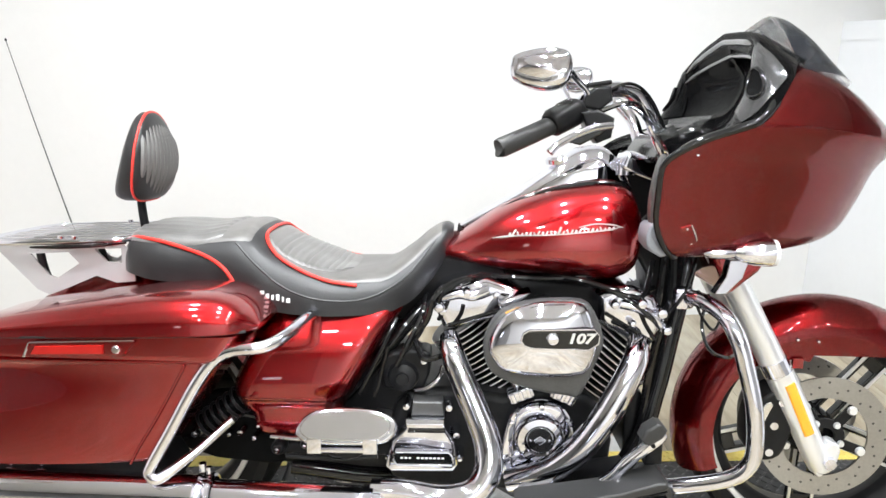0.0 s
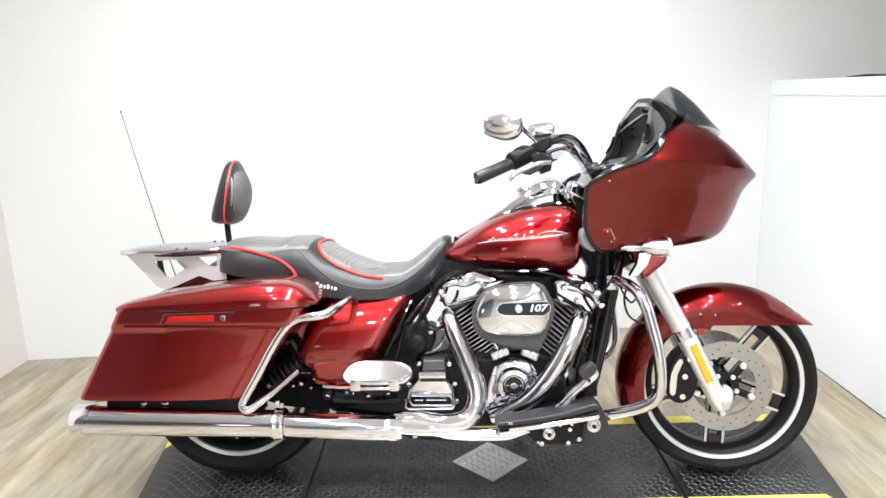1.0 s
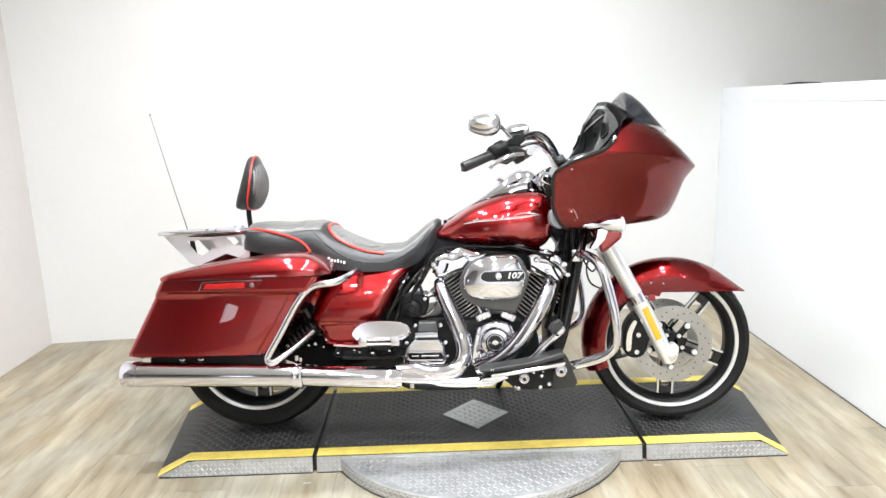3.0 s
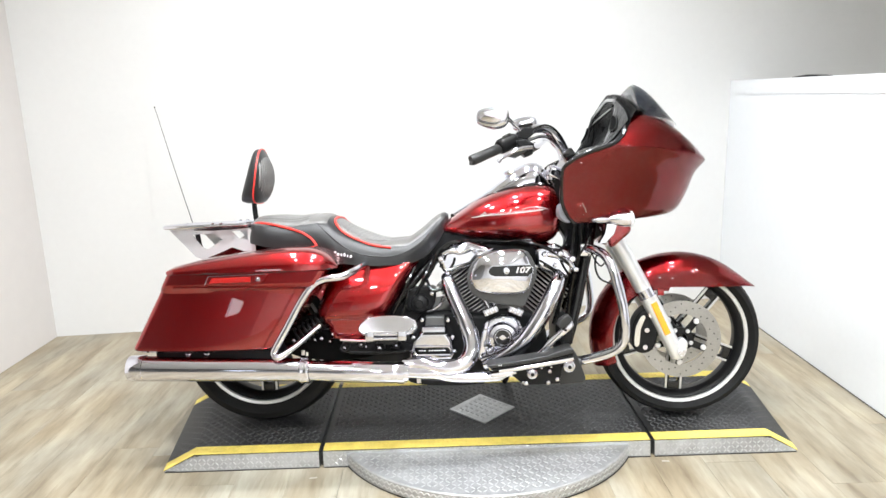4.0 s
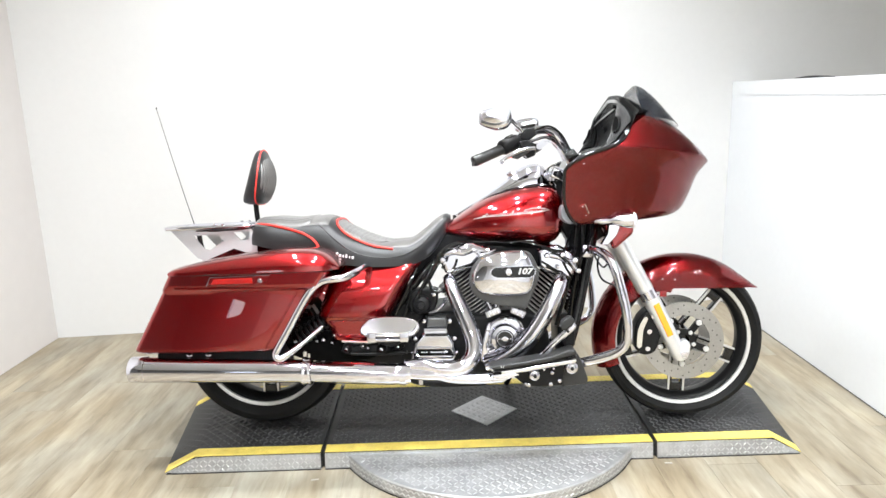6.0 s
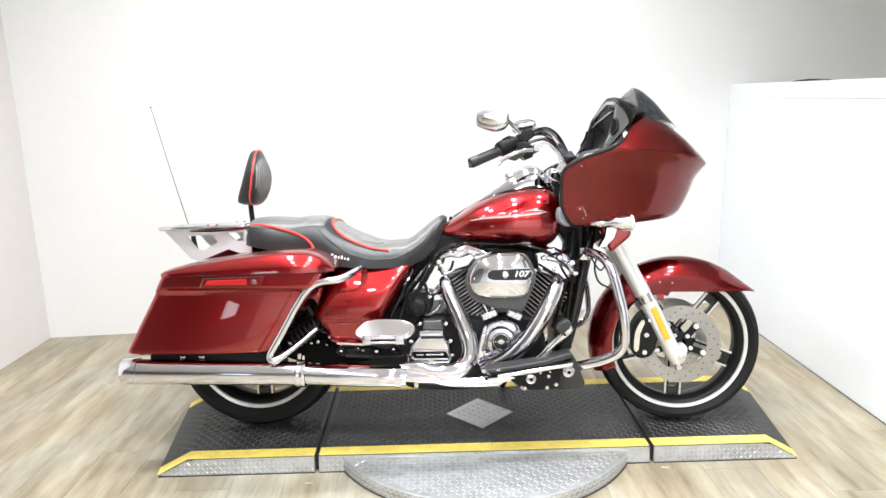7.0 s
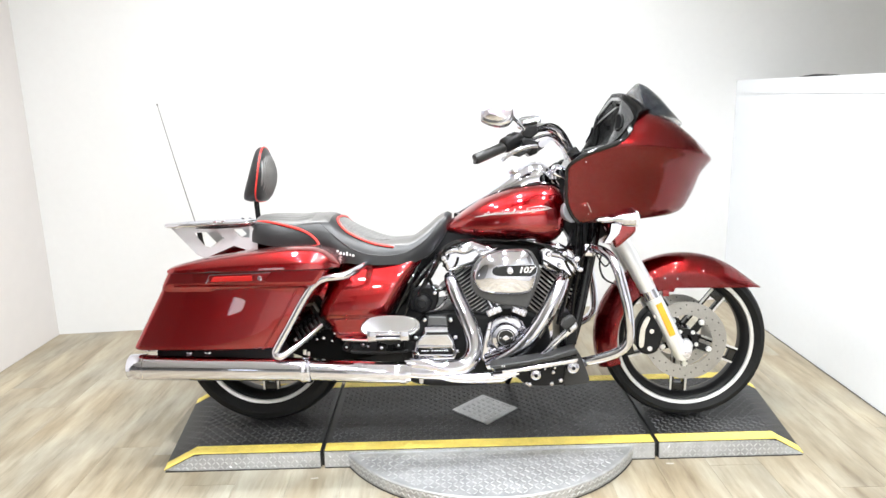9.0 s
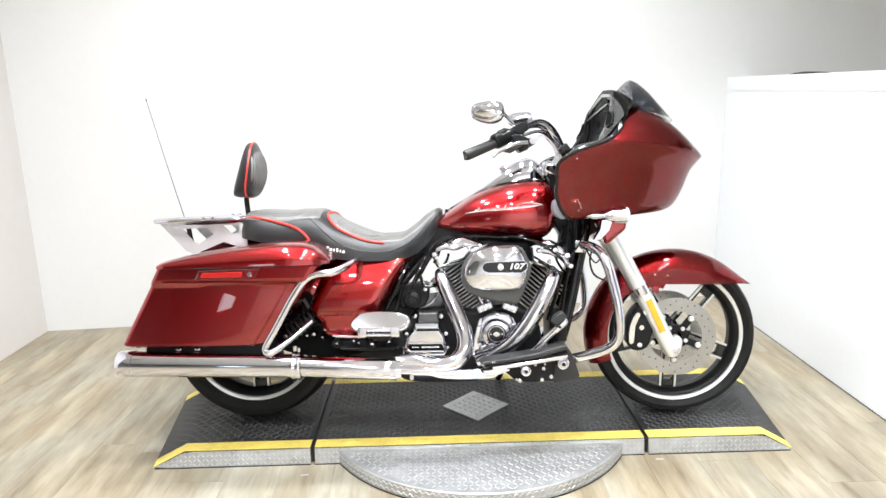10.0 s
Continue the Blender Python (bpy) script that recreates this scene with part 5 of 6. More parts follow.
def jug(base, top, label, y=-0.005):
    """A finned cylinder from its base to its top, with head and rocker box."""
    b, t = Vector((base[0], y, base[1])), Vector((top[0], y, top[1]))
    d = (t - b).normalized()
    side = Vector((d.z, 0, -d.x))
    L = (t - b).length
    m = Matrix((( side.x, 0, d.x, b.x), (0, 1, 0, b.y), (side.z, 0, d.z, b.z), (0, 0, 0, 1)))
    core = part("cylinder", revolve([(0.058, 0.0), (0.058, L)], (0, 0, 0), "z", 32), WRINKLE, bike, label, m)
    n = 14
    for k in range(n):
        z = 0.006 + (L - 0.012) * k / (n - 1)
        w, hh = 0.088 + 0.004 * (k / n), 0.112
        poly = []
        for i in range(32):
            a = 2 * math.pi * i / 32
            c, s2 = math.cos(a), math.sin(a)
            poly.append((w * math.copysign(abs(c) ** 0.92, c), hh * math.copysign(abs(s2) ** 0.92, s2)))
        loft([[(x, yy, z - 0.0018) for x, yy in poly], [(x, yy, z + 0.0018) for x, yy in poly]], bm=(fin := bmesh.new()))
        loft([[(x * q, yy * q, z + e) for x, yy in poly] for q, e in ((1.003, -0.0018), (1.014, -0.0014), (1.014, 0.0014), (1.003, 0.0018))], True, False, bm=(rim_bm := bmesh.new()))
        f = part("fin", fin, SATIN, core, "black cooling fin", m)
        part("fin_edge", rim_bm, RIMLIP, core, "machined silver fin edge", m)
    return m, L


jug((0.842, 0.415), (0.742, 0.565), "black finned rear cylinder")
jug((0.985, 0.395), (1.112, 0.545), "black finned front cylinder")


def rocker(poly, label, lines):
    rk = part("rocker_cover", slab(poly, -0.178, 0.13, 0.018, 0, None, 4), CHROME, bike, label)
    for a, b, yy in lines:
        part("cover_joint", tube([(a[0], yy, a[1]), (b[0], yy, b[1])], 0.004, 8, 1), BLACK, rk)
    return rk


r1 = rocker([(0.680, 0.655), (0.683, 0.622), (0.700, 0.582), (0.722, 0.577), (0.830, 0.606), (0.880, 0.645), (0.872, 0.664), (0.795, 0.690), (0.738, 0.684), (0.695, 0.672)], "chrome rear rocker cover", [((0.712, 0.588), (0.860, 0.634), -0.181)])
r2 = rocker([(1.030, 0.655), (1.032, 0.600), (1.061, 0.578), (1.120, 0.548), (1.148, 0.550), (1.166, 0.580), (1.170, 0.617), (1.150, 0.655), (1.104, 0.676), (1.060, 0.672)], "chrome front rocker cover", [((1.045, 0.618), (1.145, 0.556), -0.181)])
for rk, pts in ((r1, ((0.735, 0.665), (0.785, 0.668), (0.70, 0.62), (0.815, 0.655))), (r2, ((1.075, 0.648), (1.13, 0.632), (1.165, 0.60)))):
    for x, z in pts:
        part("cover_bolt", revolve([(0.0005, -0.190), (0.007, -0.189), (0.009, -0.176), (0.0005, -0.176)], (x, 0, z), "y", 12), CHROME, rk)
for pts, r in (([(0.700, -0.185, 0.652), (0.735, -0.188, 0.660), (0.765, -0.185, 0.655), (0.80, -0.188, 0.668)], 0.012), ([(1.075, -0.185, 0.640), (1.11, -0.188, 0.632), (1.145, -0.185, 0.612), (1.165, -0.182, 0.59)], 0.011)):
    part("head_bracket", tube(pts, r, 10, 4), CHROME, bike, "chrome head bracket")
for x, z, r in ((0.693, 0.632, 0.012), (0.752, 0.664, 0.010), (0.826, 0.640, 0.008), (1.062, 0.640, 0.010), (1.118, 0.642, 0.012), (1.160, 0.622, 0.013), (1.172, 0.585, 0.011), (1.10, 0.600, 0.008)):
    part("head_bolt", revolve([(0.0005, -0.205), (r * 0.7, -0.204), (r, -0.196), (r, -0.17), (0.0005, -0.17)], (x, 0, z), "y", 12), CHROME, bike, "chrome head bolt")
for a, b, c2 in (((0.690, 0.600), (0.706, 0.628), (0.716, 0.660)), ((0.722, 0.588), (0.738, 0.612), (0.744, 0.634)), ((1.060, 0.600), (1.085, 0.588), (1.108, 0.570)), ((1.120, 0.618), (1.132, 0.592), (1.152, 0.560))):
    part("cover_groove", tube([(q[0], -0.179, q[1]) for q in (a, b, c2)], 0.0045, 8, 4), BLACK, bike, "black casting groove")
part("coil_cover", slab([(0.82, 0.648), (0.86, 0.664), (0.885, 0.668), (0.862, 0.642), (0.83, 0.628)], -0.215, -0.15, 0.006, 0), CHROME, bike, "chrome coil cover")
part("spark_lead", tube([(0.80, -0.15, 0.69), (0.74, -0.19, 0.685), (0.70, -0.20, 0.66), (0.69, -0.19, 0.63)], 0.005, 8, 5), BLACK, bike, "black spark plug lead")
part("spark_lead", tube([(1.02, -0.15, 0.675), (1.08, -0.19, 0.655), (1.13, -0.20, 0.62), (1.15, -0.19, 0.60)], 0.005, 8, 5), BLACK, bike, "black spark plug lead")
part("throttle_body", tube([(0.90, -0.02, 0.60), (0.93, -0.15, 0.60), (0.93, -0.24, 0.60)], 0.04, 16, 3), WRINKLE, bike, "black intake throttle body")
hd = bmesh.new()
slab([(0.83, 0.64), (0.85, 0.68), (1.04, 0.67), (1.06, 0.62), (1.0, 0.57), (0.88, 0.57)], -0.10, 0.12, 0.02, 2, hd)
part("intake_manifold", hd, WRINKLE, bike, "dark intake manifold between the cylinders")

# air cleaner
AC = [(0.785, 0.560), (0.792, 0.598), (0.820, 0.638), (0.870, 0.658), (0.930, 0.664), (0.985, 0.662), (1.008, 0.640), (1.028, 0.585), (1.016, 0.540), (0.985, 0.468), (0.955, 0.465), (0.880, 0.478), (0.815, 0.503), (0.793, 0.527)]
ac = part("air_cleaner", slab(AC, -0.270, -0.225, 0.010, 2, None, 4), GREYBLK, bike, "grey air cleaner housing with a chrome cover")
ACF = [(0.796, 0.567), (0.801, 0.598), (0.830, 0.640), (0.885, 0.662), (0.935, 0.665), (0.980, 0.661), (0.999, 0.630), (1.010, 0.588), (1.005, 0.552), (0.985, 0.518), (0.916, 0.511), (0.831, 0.521), (0.806, 0.546)]
cover = part("air_cleaner_cover", slab(ACF, -0.294, -0.262, 0.012, 2, None, 2, 0.010), CHROME, ac, "polished chrome air cleaner cover", angle=60)
PL = [(0.858, 0.594), (0.862, 0.606), (0.874, 0.614), (1.000, 0.617), (1.010, 0.604), (1.008, 0.588), (0.990, 0.576), (0.880, 0.578), (0.864, 0.584)]
part("cover_inset", slab(PL, -0.3085, -0.292, 0.003, 0), BLACK, cover, "gloss black inset plate")
part("inset_rim", tube([(x, -0.308, z) for x, z in PL], 0.0018, 6, 1, None, True), CHROME, cover)
part("inset_badge", revolve([(0.0005, -0.315), (0.010, -0.314), (0.0135, -0.309), (0.0005, -0.307)], (0.920, 0, 0.597), "y", 20), CHROME, cover, "round chrome badge")
part("orange_strip", slab([(0.829, 0.640), (0.855, 0.6515), (0.8565, 0.6485), (0.831, 0.636)], -0.2735, -0.264, 0.001, 0), AMBER, ac, "small orange sticker")


def lettering(text, size, depth):
    """Raised characters in the built-in font as a mesh in the x-z plane."""
    cu = bpy.data.curves.new("lettering", "FONT")
    cu.shear, cu.offset = 0.22, 0.0009
    cu.body, cu.size, cu.extrude, cu.align_x, cu.align_y = text, size, depth, "CENTER", "CENTER"
    tmp = bpy.data.objects.new("lettering", cu)
    scene.collection.objects.link(tmp)
    me = bpy.data.meshes.new_from_object(tmp.evaluated_get(bpy.context.evaluated_depsgraph_get()))
    bpy.data.objects.remove(tmp)
    b = bmesh.new()
    b.from_mesh(me)
    bpy.data.meshes.remove(me)
    return b


part("number_badge", lettering("107", 0.027, 0.0012), RIMLIP, cover, "raised silver number 107", Matrix.Translation((0.972, -0.3095, 0.598)) @ rot("X", 90) @ Matrix.Diagonal((1.25, 1, 1, 1)))

# cam cover and lifter blocks
cc = part("cam_cover", slab([(0.835, 0.295), (0.838, 0.36), (0.858, 0.405), (0.90, 0.425), (0.945, 0.422), (0.975, 0.395), (0.985, 0.345), (0.972, 0.300), (0.935, 0.268), (0.885, 0.258), (0.85, 0.265)], -0.205, -0.16, 0.014, 3, None, 4), CHROME, bike, "chrome cam cover")
part("cam_ring", revolve([(0.054, -0.200), (0.054, -0.216), (0.047, -0.228), (0.034, -0.230), (0.029, -0.223), (0.0005, -0.223)], (0.908, 0, 0.350), "y", 48), CHROME, cc, "round chrome timer cover")
part("cam_inset", revolve([(0.0265, -0.222), (0.0265, -0.2255), (0.0005, -0.2255)], (0.908, 0, 0.350), "y", 40), BLACK, cc, "gloss black round inset")
part("inset_badge", slab([(0.894, 0.350), (0.902, 0.357), (0.908, 0.360), (0.914, 0.357), (0.922, 0.350), (0.914, 0.343), (0.908, 0.340), (0.902, 0.343)], -0.2278, -0.2252, 0.001, 0), CHROME, cc)
for sx in (-0.020, 0.020):
    part("inset_rivet", revolve([(0.0005, -0.2280), (0.003, -0.2275), (0.0035, -0.2250), (0.0005, -0.2250)], (0.908 + sx, 0, 0.350), "y", 10), CHROME, cc)
for a in (90, 30, 150, 210, 330, 270):
    x, z = 0.912 + 0.073 * math.cos(radians(a)), 0.345 + 0.073 * math.sin(radians(a))
    part("cover_bolt", revolve([(0.0005, -0.216), (0.006, -0.215), (0.008, -0.203), (0.0005, -0.203)], (x, 0, z), "y", 12), CHROME, cc)
part("cover_side", slab([(0.822, 0.268), (0.828, 0.335), (0.845, 0.40), (0.862, 0.40), (0.850, 0.33), (0.852, 0.27)], -0.212, -0.16, 0.006, 2), CHROME, cc)
for x, z, a in ((0.868, 0.442, 22), (0.958, 0.440, -24)):
    blk = part("lifter_block", box(x, -0.185, z, 0.056, 0.045, 0.026, 0.005, rot("Y", -a)), CHROME, bike, "chrome lifter block")
    for k in (-1, 0, 1):
        part("block_rib", box(x + k * 0.016, -0.209, z + k * 0.016 * math.tan(radians(a)), 0.009, 0.006, 0.022, 0.002, rot("Y", -a)), CHROME, blk)
for a, b in (((0.862, 0.452), (0.838, 0.500)), ((0.884, 0.452), (0.872, 0.50)), ((0.948, 0.452), (0.956, 0.50)), ((0.968, 0.450), (0.995, 0.50))):
    part("pushrod_tube", tube([(a[0], -0.182, a[1]), (b[0], -0.178, b[1])], 0.009, 12, 1), CHROME, bike, "chrome pushrod tube")

# transmission side cover, starter and linkage on the right
tc = part("transmission_cover", slab([(0.575, 0.285), (0.590, 0.345), (0.618, 0.378), (0.622, 0.392), (0.704, 0.392), (0.708, 0.372), (0.727, 0.342), (0.735, 0.290), (0.722, 0.272), (0.59, 0.270)], -0.225, -0.13, 0.012, 0, None, 4), CHROME, bike, "chrome transmission side cover")
part("cover_slot", slab([(0.628, 0.374), (0.705, 0.374), (0.708, 0.364), (0.625, 0.364)], -0.228, -0.222, 0.002, 0), BLACK, tc)
TP = [(0.600, 0.322), (0.714, 0.322), (0.723, 0.311), (0.721, 0.293), (0.602, 0.293), (0.594, 0.306)]
part("plate_rim", tube([(x, -0.229, z) for x, z in TP], 0.0032, 8, 1, None, True), CHROME, tc)
part("cover_plate", slab(TP, -0.229, -0.222, 0.002, 0), BLACK, tc, "black lettered plate")
pl = bmesh.new()
for k in range(11):
    if k != 3:
        box(0.613 + k * 0.0088, -0.2295, 0.308, 0.0055, 0.001, 0.0032, 0.0, None, pl)
part("plate_marks", pl, WHITE, tc, "row of small white bars")
part("cover_bracket", slab([(0.632, 0.392), (0.636, 0.425), (0.700, 0.425), (0.704, 0.392)], -0.205, -0.13, 0.006, 0), GREYBLK, tc, "grey bracket")
for x, z in ((0.622, 0.416), (0.714, 0.414), (0.582, 0.300), (0.737, 0.300), (0.590, 0.352), (0.730, 0.352)):
    part("cover_bolt", revolve([(0.0005, -0.214), (0.007, -0.213), (0.0095, -0.196), (0.0095, -0.13), (0.0005, -0.13)], (x, 0, z), "y", 12), CHROME, tc)
st = part("starter_motor", revolve([(0.0005, -0.190), (0.020, -0.188), (0.030, -0.182), (0.034, -0.170), (0.034, -0.08), (0.0005, -0.08)], (0.612, 0, 0.470), "y", 28), SATIN, bike, "black round starter motor")
part("motor_cap", revolve([(0.0005, -0.196), (0.013, -0.195), (0.015, -0.188), (0.0005, -0.188)], (0.612, 0, 0.470), "y", 24), WRINKLE, st)
part("motor_bracket", slab([(0.565, 0.50), (0.59, 0.522), (0.66, 0.526), (0.672, 0.505), (0.655, 0.44), (0.57, 0.44)], -0.165, -0.09, 0.008, 2), SATIN, st)
part("bracket_bolt", revolve([(0.0005, -0.178), (0.007, -0.177), (0.008, -0.163), (0.0005, -0.163)], (0.658, 0, 0.506), "y", 12), CHROME, st)
part("oil_line", tube([(0.64, -0.17, 0.44), (0.665, -0.18, 0.448), (0.69, -0.18, 0.468), (0.70, -0.16, 0.49)], 0.006, 10, 4), CHROME, bike, "chrome oil line")

# passenger footboard, folded up
pb = [(0.411, 0.407), (0.420, 0.428), (0.444, 0.446), (0.49, 0.453), (0.56, 0.451), (0.602, 0.438), (0.614, 0.417), (0.604, 0.396), (0.57, 0.382), (0.45, 0.382), (0.421, 0.391)]
fb = part("passenger_footboard", slab(pb, -0.330, -0.312, 0.007, 3, None, 3), CHROME, bike, "chrome folded passenger footboard", Matrix.Translation((0.51, -0.32, 0.42)) @ rot("X", -27) @ Matrix.Translation((-0.51, 0.32, -0.42)))
part("board_pad", slab([(x * 0.88 + 0.0615, z * 0.80 + 0.0845) for x, z in pb], -0.341, -0.330, 0.002, 3), CHROME, fb, "polished footboard face", Matrix.Translation((0.51, -0.32, 0.42)) @ rot("X", -27) @ Matrix.Translation((-0.51, 0.32, -0.42)))
for x in (0.452, 0.562):
    part("board_hinge", box(x, -0.342, 0.388, 0.030, 0.016, 0.034, 0.004), CHROME, fb)
part("hinge_bar", box(0.508, -0.340, 0.378, 0.10, 0.014, 0.010, 0.003), CHROME, fb)
part("board_bracket", slab([(0.45, 0.385), (0.57, 0.385), (0.55, 0.365), (0.515, 0.352), (0.47, 0.365)], -0.335, -0.15, 0.006, 2), SATIN, fb, "black footboard bracket")

# rider footboard, brake pedal
rf = part("rider_footboard", slab([(0.866, 0.284), (0.870, 0.276), (0.96, 0.286), (1.045, 0.299), (1.12, 0.318), (1.124, 0.326), (1.04, 0.308), (0.95, 0.295)], -0.392, -0.315, 0.003, 2), SATIN, bike, "black rubber rider footboard")
part("board_rubber", slab([(0.856, 0.297), (0.858, 0.286), (0.951, 0.296), (1.03, 0.308), (1.105, 0.326), (1.128, 0.334), (1.129, 0.344), (1.112, 0.348), (1.04, 0.326), (0.94, 0.308)], -0.402, -0.322, 0.005, 2), GRIPRUB, rf, "grey-black rubber pad")
for x in (0.885, 0.892):
    part("pad_mark", box(x, -0.4025, 0.295, 0.002, 0.001, 0.006, 0.0), WHITE, rf)
part("board_trim", slab([(0.885, 0.280), (0.885, 0.268), (0.963, 0.277), (1.043, 0.290), (1.125, 0.304), (1.132, 0.310), (1.129, 0.318), (1.043, 0.303), (0.963, 0.290)], -0.400, -0.385, 0.003, 0), CHROME, rf, "chrome footboard rail")
for x, z, r in ((0.995, 0.262, 0.019), (1.117, 0.285, 0.021)):
    lug = part("rail_lug", revolve([(0.0005, -0.400), (r * 0.55, -0.400), (r * 0.8, -0.397), (r, -0.388), (r, -0.345), (0.0005, -0.345)], (x, 0, z), "y", 20), CHROME, rf, "round chrome mounting lug")
    part("lug_bolt", revolve([(0.0005, -0.406), (0.0055, -0.405), (0.007, -0.399), (0.0005, -0.399)], (x, 0, z), "y", 10), SATIN, lug)
part("board_mount", slab([(0.86, 0.266), (0.93, 0.274), (0.945, 0.262), (0.90, 0.245), (0.855, 0.250)], -0.385, -0.22, 0.006, 0), CHROME, rf)
for x, z, r in ((0.978, 0.219, 0.0085), (0.968, 0.223, 0.006), (1.052, 0.221, 0.0085), (1.082, 0.232, 0.0085), (1.057, 0.260, 0.0075), (1.062, 0.275, 0.005), (1.03, 0.272, 0.005)):
    part("mount_bolt", revolve([(0.0005, -0.356), (r * 0.8, -0.354), (r, -0.346), (r, -0.32), (0.0005, -0.32)], (x, 0, z), "y", 14), CHROME, rf)
part("board_bracket", slab([(0.905, 0.262), (0.935, 0.240), (0.968, 0.212), (1.02, 0.208), (1.093, 0.212), (1.102, 0.272), (1.09, 0.292), (1.02, 0.280), (0.95, 0.272)], -0.340, -0.16, 0.008, 0), SATIN, rf, "black footboard support")
part("board_guard", slab([(1.092, 0.282), (1.138, 0.318), (1.152, 0.310), (1.164, 0.286), (1.186, 0.222), (1.178, 0.206), (1.098, 0.198)], -0.305, -0.24, 0.006, 0), GRIPRUB, rf, "dark rubber flap")
bp = part("brake_pedal", slab([(1.083, 0.419), (1.090, 0.437), (1.112, 0.452), (1.122, 0.450), (1.132, 0.438), (1.124, 0.422), (1.100, 0.407), (1.090, 0.409)], -0.372, -0.332, 0.006, 0), GRIPRUB, bike, "grey rubber brake pedal on a chrome lever")
part("pedal_arm", slab([(1.128, 0.428), (1.139, 0.420), (1.138, 0.405), (1.112, 0.382), (1.076, 0.352), (1.040, 0.312), (1.010, 0.300), (1.000, 0.312), (1.030, 0.332), (1.058, 0.366), (1.085, 0.388), (1.104, 0.404)], -0.345, -0.325, 0.007, 3), CHROME, bp, "chrome pedal lever")
part("pedal_stop", slab([(1.110, 0.378), (1.130, 0.398), (1.140, 0.394), (1.140, 0.344), (1.106, 0.342)], -0.318, -0.25, 0.006, 0), SATIN, bp, "black pedal stop")
part("arm_bolt", revolve([(0.0005, -0.352), (0.004, -0.351), (0.005, -0.344), (0.0005, -0.344)], (1.112, 0, 0.398), "y", 10), SATIN, bp)

# engine guard hoop
for s in (-1, 1):
    g = [(1.205, s * 0.17, 0.652), (1.228, s * 0.215, 0.657), (1.258, s * 0.27, 0.640), (1.276, s * 0.305, 0.602), (1.292, s * 0.315, 0.545), (1.308, s * 0.325, 0.47), (1.315, s * 0.325, 0.395),
         (1.310, s * 0.32, 0.350), (1.282, s * 0.31, 0.316), (1.215, s * 0.285, 0.287), (1.13, s * 0.25, 0.262), (1.08, s * 0.18, 0.250)]
    part("engine_guard", tube(g, 0.0165, 16, 6), CHROME, bike, "chrome engine guard bar")
part("guard_clamp", box(1.206, -0.182, 0.653, 0.040, 0.034, 0.046, 0.008), CHROME, bike, "")

# frame
fr = part("frame", tube([(1.25, -0.06, 0.80), (1.238, -0.085, 0.69), (1.208, -0.10, 0.555), (1.178, -0.11, 0.42), (1.135, -0.12, 0.29), (1.04, -0.12, 0.225), (0.60, -0.13, 0.215), (0.35, -0.13, 0.24)], 0.022, 14, 6), BLACK, bike, "gloss black frame tubes")
part("frame_tube", tube([(1.25, 0.06, 0.80), (1.238, 0.085, 0.69), (1.208, 0.10, 0.555), (1.178, 0.11, 0.42), (1.135, 0.12, 0.29), (1.04, 0.12, 0.225), (0.60, 0.13, 0.215), (0.35, 0.13, 0.24)], 0.019, 14, 6), BLACK, fr)
part("frame_backbone", tube([(1.26, 0, 0.86), (1.10, 0, 0.72), (0.85, 0, 0.69), (0.62, 0, 0.61), (0.40, 0, 0.56), (0.1, 0, 0.60)], 0.030, 14, 5), SATIN, fr)
part("steering_head", tube([(1.245, 0, 0.90), (1.335, 0, 0.72)], 0.042, 18, 1), SATIN, fr, "black steering head")
part("frame_brace", slab([(1.13, 0.76), (1.30, 0.80), (1.33, 0.72), (1.24, 0.66), (1.20, 0.56), (1.17, 0.56), (1.16, 0.68)], -0.055, 0.055, 0.012, 2), SATIN, fr, "black neck casting")
for s in (-1, 1):
    part("frame_rail", tube([(0.66, s * 0.10, 0.62), (0.60, s * 0.13, 0.555), (0.52, s * 0.14, 0.46), (0.42, s * 0.14, 0.36), (0.34, s * 0.13, 0.28)], 0.016, 12, 5), BLACK, fr)
    part("swingarm", slab([(-0.04, 0.295), (-0.05, 0.335), (0.0, 0.36), (0.20, 0.36), (0.36, 0.38), (0.38, 0.33), (0.20, 0.30), (0.02, 0.285)], s * 0.155, s * 0.115, 0.01, 2), SATIN, fr, "black swingarm")
part("belt_guard", slab([(0.10, 0.30), (0.10, 0.40), (0.30, 0.44), (0.45, 0.40), (0.50, 0.30), (0.30, 0.26)], -0.17, -0.14, 0.008, 2), RECESS, fr, "black inner panel")
part("lower_box", slab([(0.50, 0.345), (0.57, 0.345), (0.58, 0.30), (0.42, 0.295), (0.33, 0.30), (0.34, 0.325)], -0.205, -0.15, 0.01, 2), WRINKLE, fr, "")
for px, pz, pr in ((0.345, 0.325, 0.016), (0.405, 0.335, 0.012), (0.47, 0.322, 0.018), (0.53, 0.330, 0.014), (0.565, 0.352, 0.010)):
    part("pivot", revolve([(0.0005, -0.236), (pr * 0.6, -0.235), (pr, -0.226), (pr, -0.19), (0.0005, -0.19)], (px, 0, pz), "y", 16), SATIN, fr)
    part("pivot_bolt", revolve([(0.0005, -0.241), (pr * 0.35, -0.240), (pr * 0.4, -0.233), (0.0005, -0.233)], (px, 0, pz), "y", 8), CHROME, fr)
shock = part("rear_shock", tube([(0.155, -0.185, 0.345), (0.235, -0.180, 0.405), (0.325, -0.175, 0.470)], [0.020, 0.023, 0.020], 16, 3), BLACK, fr, "black rear shock absorber")
